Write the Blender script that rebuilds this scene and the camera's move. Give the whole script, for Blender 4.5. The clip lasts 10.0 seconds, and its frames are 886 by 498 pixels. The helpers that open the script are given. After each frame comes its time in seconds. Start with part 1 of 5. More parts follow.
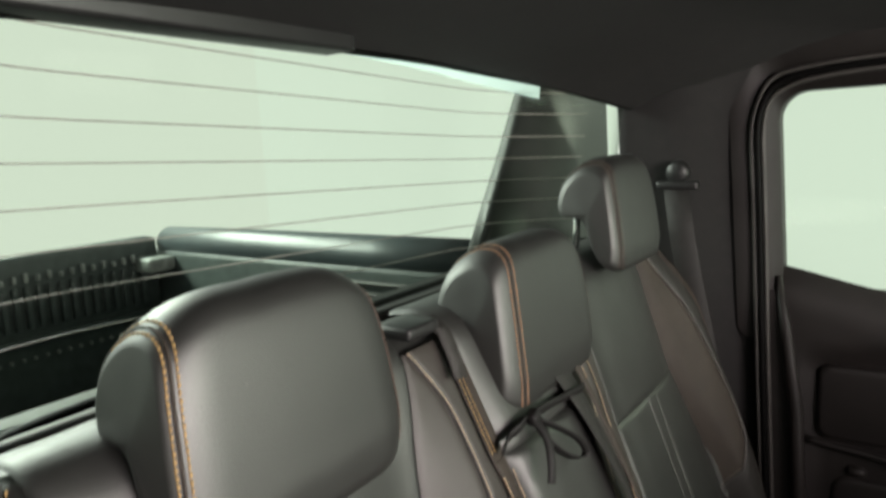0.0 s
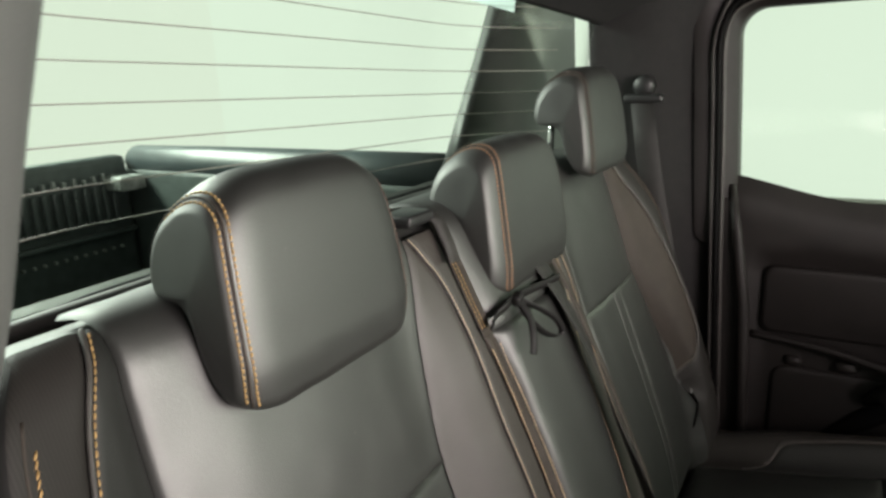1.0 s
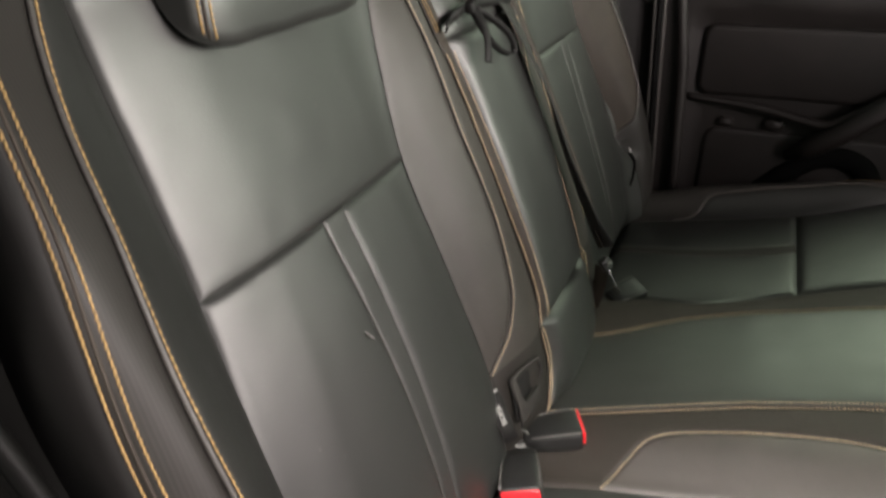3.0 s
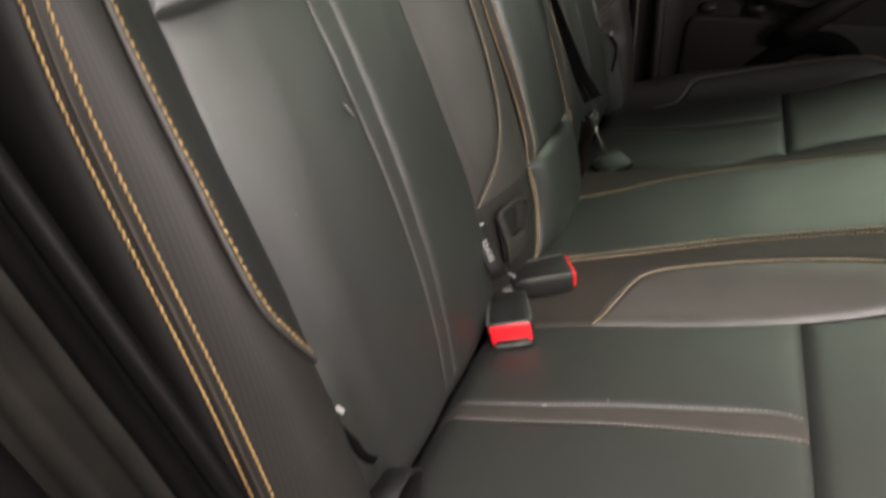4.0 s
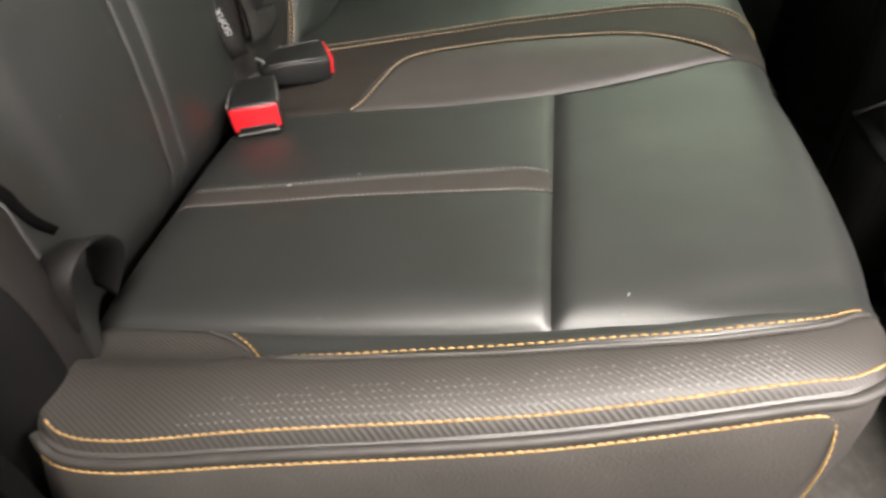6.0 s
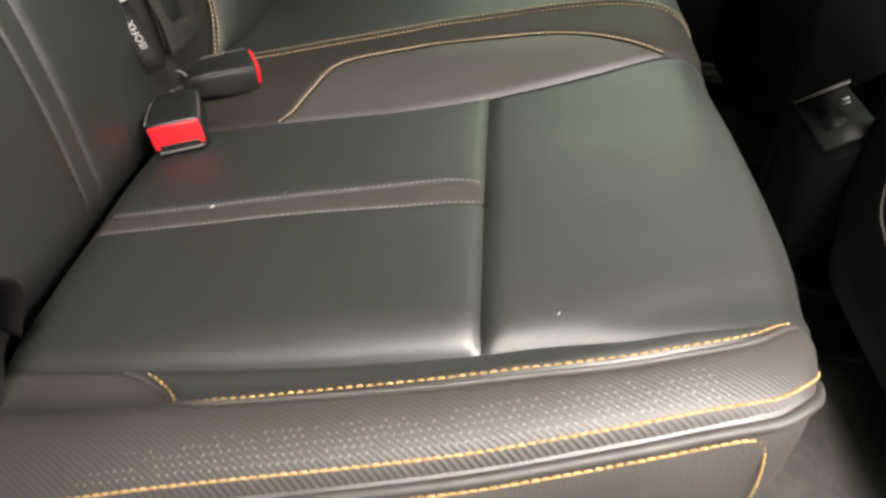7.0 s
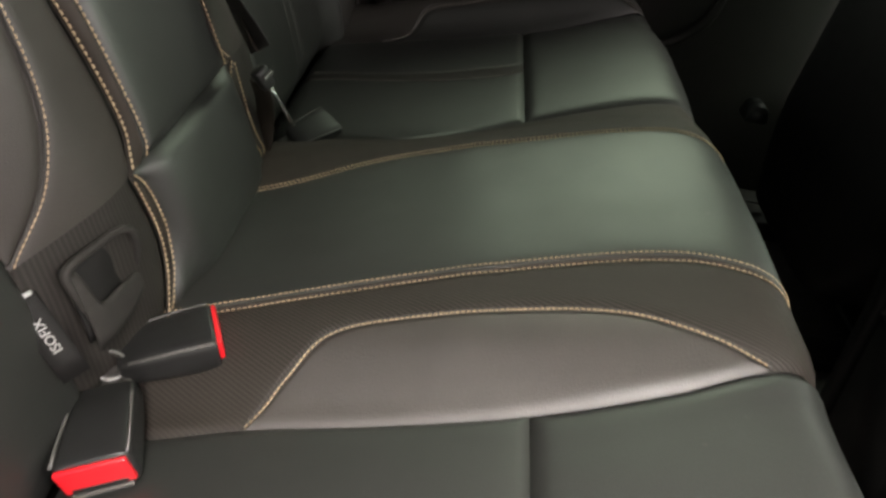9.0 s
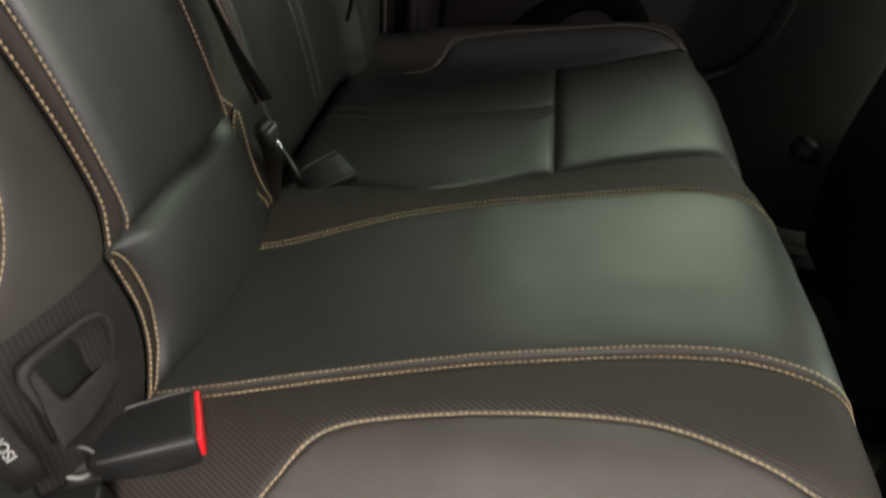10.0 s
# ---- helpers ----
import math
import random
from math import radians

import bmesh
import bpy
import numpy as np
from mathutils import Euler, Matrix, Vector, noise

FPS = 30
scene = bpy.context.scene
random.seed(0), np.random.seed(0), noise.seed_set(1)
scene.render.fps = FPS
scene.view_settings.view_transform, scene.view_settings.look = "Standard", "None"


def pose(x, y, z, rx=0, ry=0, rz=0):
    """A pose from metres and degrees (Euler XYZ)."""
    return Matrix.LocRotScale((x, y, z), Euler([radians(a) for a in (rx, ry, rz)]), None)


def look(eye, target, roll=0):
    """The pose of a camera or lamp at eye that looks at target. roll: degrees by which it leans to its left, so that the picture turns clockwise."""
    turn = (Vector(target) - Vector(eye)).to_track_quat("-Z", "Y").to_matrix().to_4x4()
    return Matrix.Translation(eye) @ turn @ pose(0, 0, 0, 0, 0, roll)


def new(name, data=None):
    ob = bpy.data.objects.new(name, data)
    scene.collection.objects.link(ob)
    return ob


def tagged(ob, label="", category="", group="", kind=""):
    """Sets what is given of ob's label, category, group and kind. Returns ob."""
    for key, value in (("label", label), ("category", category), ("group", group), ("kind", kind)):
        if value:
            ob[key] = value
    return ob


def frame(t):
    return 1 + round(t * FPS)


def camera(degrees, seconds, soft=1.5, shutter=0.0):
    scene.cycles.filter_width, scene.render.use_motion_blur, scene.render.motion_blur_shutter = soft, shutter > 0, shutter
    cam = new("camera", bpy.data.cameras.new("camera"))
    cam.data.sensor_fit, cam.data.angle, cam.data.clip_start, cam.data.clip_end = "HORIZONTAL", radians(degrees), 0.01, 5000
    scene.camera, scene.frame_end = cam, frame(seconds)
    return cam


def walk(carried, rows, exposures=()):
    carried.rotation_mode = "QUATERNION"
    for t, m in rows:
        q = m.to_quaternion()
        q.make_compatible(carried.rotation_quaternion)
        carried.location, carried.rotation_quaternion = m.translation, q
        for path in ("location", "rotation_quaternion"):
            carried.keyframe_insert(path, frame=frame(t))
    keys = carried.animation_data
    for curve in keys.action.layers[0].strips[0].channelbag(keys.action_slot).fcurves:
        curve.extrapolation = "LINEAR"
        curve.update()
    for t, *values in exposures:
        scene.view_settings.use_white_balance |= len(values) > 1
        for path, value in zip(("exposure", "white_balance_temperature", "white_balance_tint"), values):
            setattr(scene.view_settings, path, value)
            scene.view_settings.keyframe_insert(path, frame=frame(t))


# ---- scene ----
cam = camera(68.0, 10.0, soft=2.8, shutter=0.5)
PATH = [
    (0, (0.073, -0.064, 1.143), (-1.051, 1.561, 0.835), -2.9),
    (0.5, (0.083, -0.091, 1.128), (-1.028, 1.504, 0.657), -2.8),
    (1, (0.079, -0.144, 1.121), (-0.926, 1.504, 0.595), -2.6),
    (1.5, (0.075, -0.166, 1.106), (-0.867, 1.497, 0.517), -2.2),
    (2, (0.069, -0.162, 1.058), (-0.824, 1.459, 0.302), -2.8),
    (2.5, (0.06, -0.173, 1.028), (-0.76, 1.41, 0.122), -2.3),
    (2.7, (0.075, -0.185, 1.021), (-0.729, 1.381, 0.071), -2.6),
    (3.8, (0.077, -0.239, 0.843), (-0.565, 1.348, -0.191), -0.6),
    (4, (0.073, -0.245, 0.82), (-0.587, 1.316, -0.242), -1.6),
    (4.5, (0.046, -0.238, 0.75), (-0.522, 1.259, -0.448), -2.2),
    (5, (0.075, -0.242, 0.711), (-0.271, 1.231, -0.597), 3.4),
    (5.5, (0.111, -0.24, 0.704), (-0.076, 1.25, -0.617), 5.9),
    (6, (0.139, -0.231, 0.7), (0.077, 1.27, -0.62), 8.3),
    (7.5, (0.166, -0.151, 0.712), (0.237, 1.339, -0.62), 7.6),
    (8, (0.157, -0.07, 0.726), (0.258, 1.424, -0.6), 7.4),
    (8.5, (0.123, 0.006, 0.759), (0.19, 1.51, -0.557), 7.8),
    (9, (0.117, 0.077, 0.772), (0.142, 1.628, -0.49), 9.6),
    (9.5, (0.126, 0.119, 0.763), (0.113, 1.667, -0.504), 9.6),
    (10, (0.122, 0.162, 0.782), (0.049, 1.712, -0.479), 8.9),
]
walk(cam, [(t, look(eye, target, roll)) for t, eye, target, roll in PATH], [(0.0, -0.06), (1.0, 0.10), (1.8, 0.24), (2.6, 0.32), (3.5, 0.08), (4.5, 0.0), (5.0, 0.03), (6.0, 0.10), (7.5, 0.25), (8.2, 0.27), (9.0, 0.13), (10.0, 0.03)])

MID = 0.577  # middle of the cab, across

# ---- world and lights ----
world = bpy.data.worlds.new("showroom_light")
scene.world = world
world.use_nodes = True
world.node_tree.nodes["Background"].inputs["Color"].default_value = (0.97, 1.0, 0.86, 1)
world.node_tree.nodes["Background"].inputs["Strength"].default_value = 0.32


def area_lamp(name, eye, target, size_x, size_y, watts, color, spread=180):
    data = bpy.data.lights.new(name, "AREA")
    data.shape, data.size, data.size_y, data.energy, data.color = "RECTANGLE", size_x, size_y, watts, color
    data.spread = radians(spread)
    ob = new(name, data)
    ob.matrix_world = look(eye, target)
    return ob


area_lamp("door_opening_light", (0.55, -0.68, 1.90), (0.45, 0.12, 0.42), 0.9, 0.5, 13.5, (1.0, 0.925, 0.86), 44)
area_lamp("windscreen_light", (1.95, MID, 1.12), (0.0, MID, 0.85), 1.2, 0.45, 27, (0.84, 1.0, 0.78))
area_lamp("side_window_light", (0.45, 2.30, 1.80), (0.25, 0.50, 0.43), 1.5, 0.8, 8, (0.92, 1.0, 0.80), 100)
area_lamp("front_window_light", (1.45, 1.32, 1.10), (0.20, 0.30, 0.45), 1.0, 0.45, 6, (0.92, 1.0, 0.84))
area_lamp("front_near_window_light", (1.35, -0.08, 1.16), (-0.2, 0.22, 0.85), 0.9, 0.36, 50, (1.0, 0.87, 0.86))
# unseen lamp added behind the cab to brighten the bed and seat tops
area_lamp("rear_fill_light", (-3.0, 0.4, 2.42), (-0.4, 0.5, 1.0), 2.2, 1.0, 240, (0.90, 1.0, 0.88))


# ---- materials ----
def material(name, color, rough=0.5, metal=0.0, spec=0.5):
    m = bpy.data.materials.new(name)
    m.use_nodes = True
    b = m.node_tree.nodes["Principled BSDF"]
    b.inputs["Base Color"].default_value = (*color, 1)
    b.inputs["Roughness"].default_value = rough
    b.inputs["Metallic"].default_value = metal
    b.inputs["Specular IOR Level"].default_value = spec
    return m


def node(m, kind, **values):
    n = m.node_tree.nodes.new(kind)
    for key, value in values.items():
        n.inputs[key.replace("_", " ")].default_value = value
    return n


def link(m, a, b):
    m.node_tree.links.new(a, b)


def varied(m, color, dark, scale, rough_low, rough_high, bump_scale, bump, distance=0.0006, grain="noise"):
    """Mottled colour and roughness at a coarse scale, and a fine grain in the relief."""
    b = m.node_tree.nodes["Principled BSDF"]
    place = node(m, "ShaderNodeTexCoord")
    coarse = node(m, "ShaderNodeTexNoise", Scale=scale, Detail=5.0, Roughness=0.6)
    link(m, place.outputs["Object"], coarse.inputs["Vector"])
    ramp = m.node_tree.nodes.new("ShaderNodeValToRGB")
    ramp.color_ramp.elements[0].position, ramp.color_ramp.elements[1].position = 0.3, 0.72
    ramp.color_ramp.elements[0].color, ramp.color_ramp.elements[1].color = (*dark, 1), (*color, 1)
    link(m, coarse.outputs["Fac"], ramp.inputs["Fac"])
    link(m, ramp.outputs["Color"], b.inputs["Base Color"])
    span = node(m, "ShaderNodeMapRange", To_Min=rough_low, To_Max=rough_high)
    wear = node(m, "ShaderNodeTexNoise", Scale=scale * 2.3, Detail=6.0, Roughness=0.65)
    link(m, place.outputs["Object"], wear.inputs["Vector"])
    link(m, wear.outputs["Fac"], span.inputs["Value"])
    link(m, span.outputs["Result"], b.inputs["Roughness"])
    if grain == "cells":
        fine = node(m, "ShaderNodeTexVoronoi", Scale=bump_scale)
        out = fine.outputs["Distance"]
    else:
        fine = node(m, "ShaderNodeTexNoise", Scale=bump_scale, Detail=3.0)
        out = fine.outputs["Fac"]
    link(m, place.outputs["Object"], fine.inputs["Vector"])
    relief = node(m, "ShaderNodeBump", Strength=bump, Distance=distance)
    link(m, out, relief.inputs["Height"])
    link(m, relief.outputs["Normal"], b.inputs["Normal"])
    return m


def embossed(name, color, high, pitch, turn, rough, bump=0.5, spec=0.5):
    """Leather embossed with fine slanting ribs."""
    m = material(name, color, rough, 0.0, spec)
    b = m.node_tree.nodes["Principled BSDF"]
    place = node(m, "ShaderNodeTexCoord")
    mapping = node(m, "ShaderNodeMapping")
    mapping.inputs["Rotation"].default_value = turn
    link(m, place.outputs["Object"], mapping.inputs["Vector"])
    wave = node(m, "ShaderNodeTexWave", Scale=0.314 / pitch, Distortion=0.6, Detail=2.0)
    wave.inputs["Detail Scale"].default_value = 3.0
    link(m, mapping.outputs["Vector"], wave.inputs["Vector"])
    ramp = m.node_tree.nodes.new("ShaderNodeValToRGB")
    ramp.color_ramp.elements[0].position, ramp.color_ramp.elements[1].position = 0.25, 0.8
    ramp.color_ramp.elements[0].color, ramp.color_ramp.elements[1].color = (*color, 1), (*high, 1)
    link(m, wave.outputs["Fac"], ramp.inputs["Fac"])
    link(m, ramp.outputs["Color"], b.inputs["Base Color"])
    relief = node(m, "ShaderNodeBump", Strength=bump, Distance=0.0010)
    link(m, wave.outputs["Fac"], relief.inputs["Height"])
    link(m, relief.outputs["Normal"], b.inputs["Normal"])
    return m


def dusted(m, color, scale, low, high):
    """Sparse pale lint and rubbed specks over the colour."""
    b = m.node_tree.nodes["Principled BSDF"]
    under = b.inputs["Base Color"].links[0].from_socket
    place = node(m, "ShaderNodeTexCoord")
    specks = node(m, "ShaderNodeTexNoise", Scale=scale, Detail=2.0, Roughness=0.5)
    link(m, place.outputs["Object"], specks.inputs["Vector"])
    amount = node(m, "ShaderNodeMapRange")
    amount.inputs["From Min"].default_value, amount.inputs["From Max"].default_value = low, high
    link(m, specks.outputs["Fac"], amount.inputs["Value"])
    mix = m.node_tree.nodes.new("ShaderNodeMixRGB")
    mix.inputs["Color2"].default_value = (*color, 1)
    link(m, amount.outputs["Result"], mix.inputs["Fac"])
    link(m, under, mix.inputs["Color1"])
    link(m, mix.outputs["Color"], b.inputs["Base Color"])
    return m


LEATHER = varied(material("black_leather", (0.03, 0.03, 0.03), 0.45, 0.0, 1.0), (0.0120, 0.0122, 0.0113), (0.0086, 0.0087, 0.0081), 9.0, 0.44, 0.56, 900.0, 0.3, 0.0004, "cells")
LEATHER_SMOOTH = varied(material("smooth_black_leather", (0.03, 0.03, 0.03), 0.45, 0.0, 1.0), (0.0143, 0.0141, 0.0131), (0.0100, 0.0099, 0.0092), 12.0, 0.48, 0.60, 1600.0, 0.2, 0.0003, "cells")
for m in (LEATHER, LEATHER_SMOOTH):
    m.node_tree.nodes["Principled BSDF"].inputs["Specular Tint"].default_value = (0.985, 1.0, 0.975, 1)
dusted(LEATHER, (0.045, 0.042, 0.038), 150.0, 0.73, 0.80)
SUEDE = varied(material("brown_black_fabric", (0.04, 0.035, 0.03), 0.6, 0.0, 0.35), (0.037, 0.0292, 0.0228), (0.026, 0.0206, 0.0162), 25.0, 0.6, 0.8, 2200.0, 0.4, 0.0004)
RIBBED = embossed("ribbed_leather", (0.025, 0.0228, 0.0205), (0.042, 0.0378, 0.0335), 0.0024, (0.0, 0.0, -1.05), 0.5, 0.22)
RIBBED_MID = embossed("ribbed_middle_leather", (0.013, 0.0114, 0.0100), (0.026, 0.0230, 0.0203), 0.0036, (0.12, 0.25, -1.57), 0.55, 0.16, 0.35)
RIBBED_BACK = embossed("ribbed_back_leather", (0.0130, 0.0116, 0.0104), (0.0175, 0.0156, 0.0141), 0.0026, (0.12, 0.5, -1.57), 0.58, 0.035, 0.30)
WARM = varied(material("warm_black_leather", (0.03, 0.026, 0.0225), 0.5, 0.0, 0.6), (0.031, 0.0262, 0.0222), (0.023, 0.0194, 0.0165), 14.0, 0.50, 0.62, 900.0, 0.3, 0.0004, "cells")
STRIP = varied(material("dark_strip_fabric", (0.03, 0.026, 0.023), 0.6, 0.0, 0.5), (0.031, 0.0262, 0.0225), (0.022, 0.0186, 0.016), 25.0, 0.6, 0.75, 2200.0, 0.4, 0.0004)
BELT = varied(material("black_belt_webbing", (0.012, 0.011, 0.010), 0.6, 0.0, 0.4), (0.014, 0.0126, 0.0115), (0.009, 0.0082, 0.0076), 70.0, 0.55, 0.7, 2600.0, 0.5, 0.0004)
CLOTH = varied(material("black_strap_cloth", (0.02, 0.018, 0.017), 0.7, 0.0, 0.3), (0.032, 0.0295, 0.0270), (0.018, 0.0166, 0.0152), 55.0, 0.65, 0.85, 2600.0, 0.5, 0.0005)
MIDSIDE = embossed("brown_ribbed_fabric", (0.015, 0.0125, 0.0104), (0.038, 0.0325, 0.0275), 0.0031, (0.0, 0.0, -1.05), 0.58, 0.34, 0.28)
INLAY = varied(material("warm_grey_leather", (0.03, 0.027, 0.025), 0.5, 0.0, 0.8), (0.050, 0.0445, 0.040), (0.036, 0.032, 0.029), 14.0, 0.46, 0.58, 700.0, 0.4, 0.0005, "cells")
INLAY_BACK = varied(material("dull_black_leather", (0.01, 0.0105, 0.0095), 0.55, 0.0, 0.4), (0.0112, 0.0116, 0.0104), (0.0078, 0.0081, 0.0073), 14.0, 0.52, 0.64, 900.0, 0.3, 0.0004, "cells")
PIPING = varied(material("grey_piping", (0.12, 0.11, 0.105)), (0.050, 0.046, 0.042), (0.030, 0.0275, 0.0255), 60.0, 0.45, 0.6, 2000.0, 0.2)
GOLD = varied(material("gold_thread", (0.6, 0.36, 0.1)), (0.40, 0.26, 0.10), (0.24, 0.145, 0.052), 260.0, 0.55, 0.75, 5000.0, 0.4)
TAN = varied(material("tan_thread", (0.5, 0.4, 0.25)), (0.60, 0.46, 0.29), (0.40, 0.29, 0.175), 260.0, 0.55, 0.75, 5000.0, 0.4)
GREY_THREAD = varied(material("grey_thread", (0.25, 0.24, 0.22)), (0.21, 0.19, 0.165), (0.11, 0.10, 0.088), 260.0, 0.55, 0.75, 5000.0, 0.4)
DIM_THREAD = varied(material("dark_grey_thread", (0.07, 0.066, 0.06)), (0.075, 0.069, 0.062), (0.04, 0.037, 0.033), 260.0, 0.55, 0.75, 5000.0, 0.4)
ROSE = varied(material("copper_thread", (0.4, 0.22, 0.12)), (0.34, 0.19, 0.105), (0.20, 0.11, 0.06), 260.0, 0.55, 0.75, 5000.0, 0.4)
# seat thread darkened in colour for the less lit far sides
SHADED_THREAD = varied(material("shaded_thread", (0.08, 0.05, 0.035)), (0.075, 0.048, 0.034), (0.045, 0.03, 0.022), 260.0, 0.55, 0.75, 5000.0, 0.4)
PLASTIC = varied(material("black_plastic", (0.02, 0.02, 0.02)), (0.014, 0.014, 0.014), (0.009, 0.009, 0.009), 30.0, 0.38, 0.52, 1500.0, 0.3, 0.0003)
TRIM = varied(material("dark_door_trim", (0.035, 0.03, 0.028), 0.5, 0.0, 0.3), (0.010, 0.0085, 0.008), (0.007, 0.006, 0.0056), 14.0, 0.45, 0.62, 1200.0, 0.35, 0.0004, "cells")
DOOR_TRIM = varied(material("brown_door_trim", (0.035, 0.03, 0.028), 0.5, 0.0, 0.35), (0.0105, 0.0082, 0.0073), (0.007, 0.0056, 0.005), 14.0, 0.5, 0.66, 1200.0, 0.35, 0.0004, "cells")
HEADLINER = varied(material("black_headliner", (0.018, 0.017, 0.016)), (0.012, 0.011, 0.0105), (0.008, 0.0075, 0.0075), 40.0, 0.85, 0.95, 1800.0, 0.5)
CARPET = varied(material("black_carpet", (0.03, 0.028, 0.026)), (0.050, 0.045, 0.041), (0.028, 0.0255, 0.0235), 70.0, 0.85, 0.95, 900.0, 0.9, 0.002)
MATPILE = varied(material("mat_pile", (0.04, 0.036, 0.033)), (0.105, 0.094, 0.086), (0.060, 0.054, 0.050), 60.0, 0.85, 0.95, 900.0, 0.9, 0.002)
WEBBING = embossed("seat_belt_webbing", (0.015, 0.0136, 0.0125), (0.025, 0.0225, 0.020), 0.0016, (0.0, 0.0, 0.4), 0.6)
RUBBER = varied(material("door_seal_rubber", (0.02, 0.02, 0.02), 0.5, 0.0, 0.07), (0.0036, 0.0034, 0.0033), (0.0024, 0.0023, 0.0023), 50.0, 0.42, 0.6, 900.0, 0.2)
PILLAR = varied(material("grey_pillar_trim", (0.12, 0.11, 0.105)), (0.082, 0.086, 0.080), (0.062, 0.065, 0.061), 10.0, 0.5, 0.7, 900.0, 0.3)
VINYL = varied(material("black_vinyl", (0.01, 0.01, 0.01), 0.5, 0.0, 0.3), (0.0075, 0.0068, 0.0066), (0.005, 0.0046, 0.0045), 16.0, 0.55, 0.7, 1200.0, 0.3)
SILL = varied(material("sill_trim", (0.10, 0.09, 0.08), 0.5, 0.0, 0.05), (0.0055, 0.005, 0.0046), (0.003, 0.0028, 0.0027), 18.0, 0.65, 0.85, 700.0, 0.3)
DUSTY = varied(material("dusty_rubber", (0.03, 0.028, 0.026), 0.6, 0.0, 0.1), (0.017, 0.0149, 0.0131), (0.004, 0.0036, 0.0032), 9.0, 0.65, 0.85, 900.0, 0.4)
COVER = varied(material("matt_black_cover", (0.004, 0.004, 0.004), 0.6, 0.0, 0.18), (0.0048, 0.0046, 0.0045), (0.0032, 0.0031, 0.003), 20.0, 0.55, 0.7, 900.0, 0.3)
CLIP_WHITE = material("dull_white_clip", (0.34, 0.34, 0.33), 0.6)
TRAY = varied(material("grey_socket_panel", (0.03, 0.032, 0.031)), (0.036, 0.037, 0.036), (0.022, 0.023, 0.022), 30.0, 0.4, 0.55, 900.0, 0.3)
GAP_SHADE = material("gap_shade", (0.003, 0.003, 0.003), 0.9, 0.0, 0.05)
BUCKLE_LIP = material("lip_and_highlight_grey", (0.075, 0.072, 0.068), 0.4)
SLOT = material("dark_slot", (0.006, 0.006, 0.006), 0.5)
CHROME = material("chrome", (0.75, 0.76, 0.76), 0.16, 1.0)
RED = material("red_release_button", (0.66, 0.014, 0.022), 0.35)
WHITE = material("white_print", (0.42, 0.42, 0.41), 0.75)
# liner colour lightened to carry the teal haze of the rear glass
BEDLINER = varied(material("bed_liner", (0.03, 0.035, 0.035)), (0.070, 0.084, 0.082), (0.042, 0.051, 0.050), 30.0, 0.35, 0.55, 500.0, 0.5, 0.001)
BEDCAP = varied(material("bed_rail_cap", (0.05, 0.06, 0.065)), (0.055, 0.068, 0.074), (0.04, 0.048, 0.052), 20.0, 0.3, 0.45, 600.0, 0.3)
CONCRETE = varied(material("grey_floor", (0.35, 0.35, 0.33)), (0.38, 0.38, 0.36), (0.28, 0.28, 0.27), 2.0, 0.5, 0.8, 90.0, 0.3, 0.002)


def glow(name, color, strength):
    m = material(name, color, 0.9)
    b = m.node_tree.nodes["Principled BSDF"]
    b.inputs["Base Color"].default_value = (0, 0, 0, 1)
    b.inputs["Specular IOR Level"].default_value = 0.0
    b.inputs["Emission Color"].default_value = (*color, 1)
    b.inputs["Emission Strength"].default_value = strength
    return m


# Showroom walls and ceiling glow by themselves to look bright through the glass.
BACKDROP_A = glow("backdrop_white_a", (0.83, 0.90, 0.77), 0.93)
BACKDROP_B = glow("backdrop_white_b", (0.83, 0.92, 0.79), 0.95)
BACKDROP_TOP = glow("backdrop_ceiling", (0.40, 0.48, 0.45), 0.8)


def glass_material():
    m = bpy.data.materials.new("window_glass")
    m.use_nodes = True
    b = m.node_tree.nodes["Principled BSDF"]
    out = m.node_tree.nodes["Material Output"]
    clear = node(m, "ShaderNodeBsdfTransparent")
    clear.inputs["Color"].default_value = (0.93, 0.97, 0.93, 1)
    gloss = node(m, "ShaderNodeBsdfGlossy", Roughness=0.08)
    mix = node(m, "ShaderNodeMixShader")
    facing = node(m, "ShaderNodeLayerWeight", Blend=0.5)
    steep = m.node_tree.nodes.new("ShaderNodeMath")
    steep.operation = "POWER"
    steep.inputs[1].default_value = 4.0
    link(m, facing.outputs["Facing"], steep.inputs[0])
    span = node(m, "ShaderNodeMapRange", To_Min=0.003, To_Max=0.5)
    link(m, steep.outputs["Value"], span.inputs["Value"])
    link(m, span.outputs["Result"], mix.inputs["Fac"])
    link(m, clear.outputs["BSDF"], mix.inputs[1])
    link(m, gloss.outputs["BSDF"], mix.inputs[2])
    link(m, mix.outputs["Shader"], out.inputs["Surface"])
    m.node_tree.nodes.remove(b)
    return m


GLASS = glass_material()


# ---- shapes ----


def table(rows, t):
    """Smooth reading of a small table: rows of (t, value...)."""
    if t <= rows[0][0]:
        return list(rows[0][1:])
    if t >= rows[-1][0]:
        return list(rows[-1][1:])
    i = 0
    while rows[i + 1][0] < t:
        i += 1
    p1, p2 = rows[i], rows[i + 1]
    p0, p3 = rows[max(i - 1, 0)], rows[min(i + 2, len(rows) - 1)]
    h = p2[0] - p1[0]
    u = (t - p1[0]) / h
    out = []
    for k in range(1, len(p1)):
        m1 = (p2[k] - p0[k]) / (p2[0] - p0[0]) * h
        m2 = (p3[k] - p1[k]) / (p3[0] - p1[0]) * h
        out.append((2*u**3 - 3*u*u + 1) * p1[k] + (u**3 - 2*u*u + u) * m1 + (3*u*u - 2*u**3) * p2[k] + (u**3 - u*u) * m2)
    return out


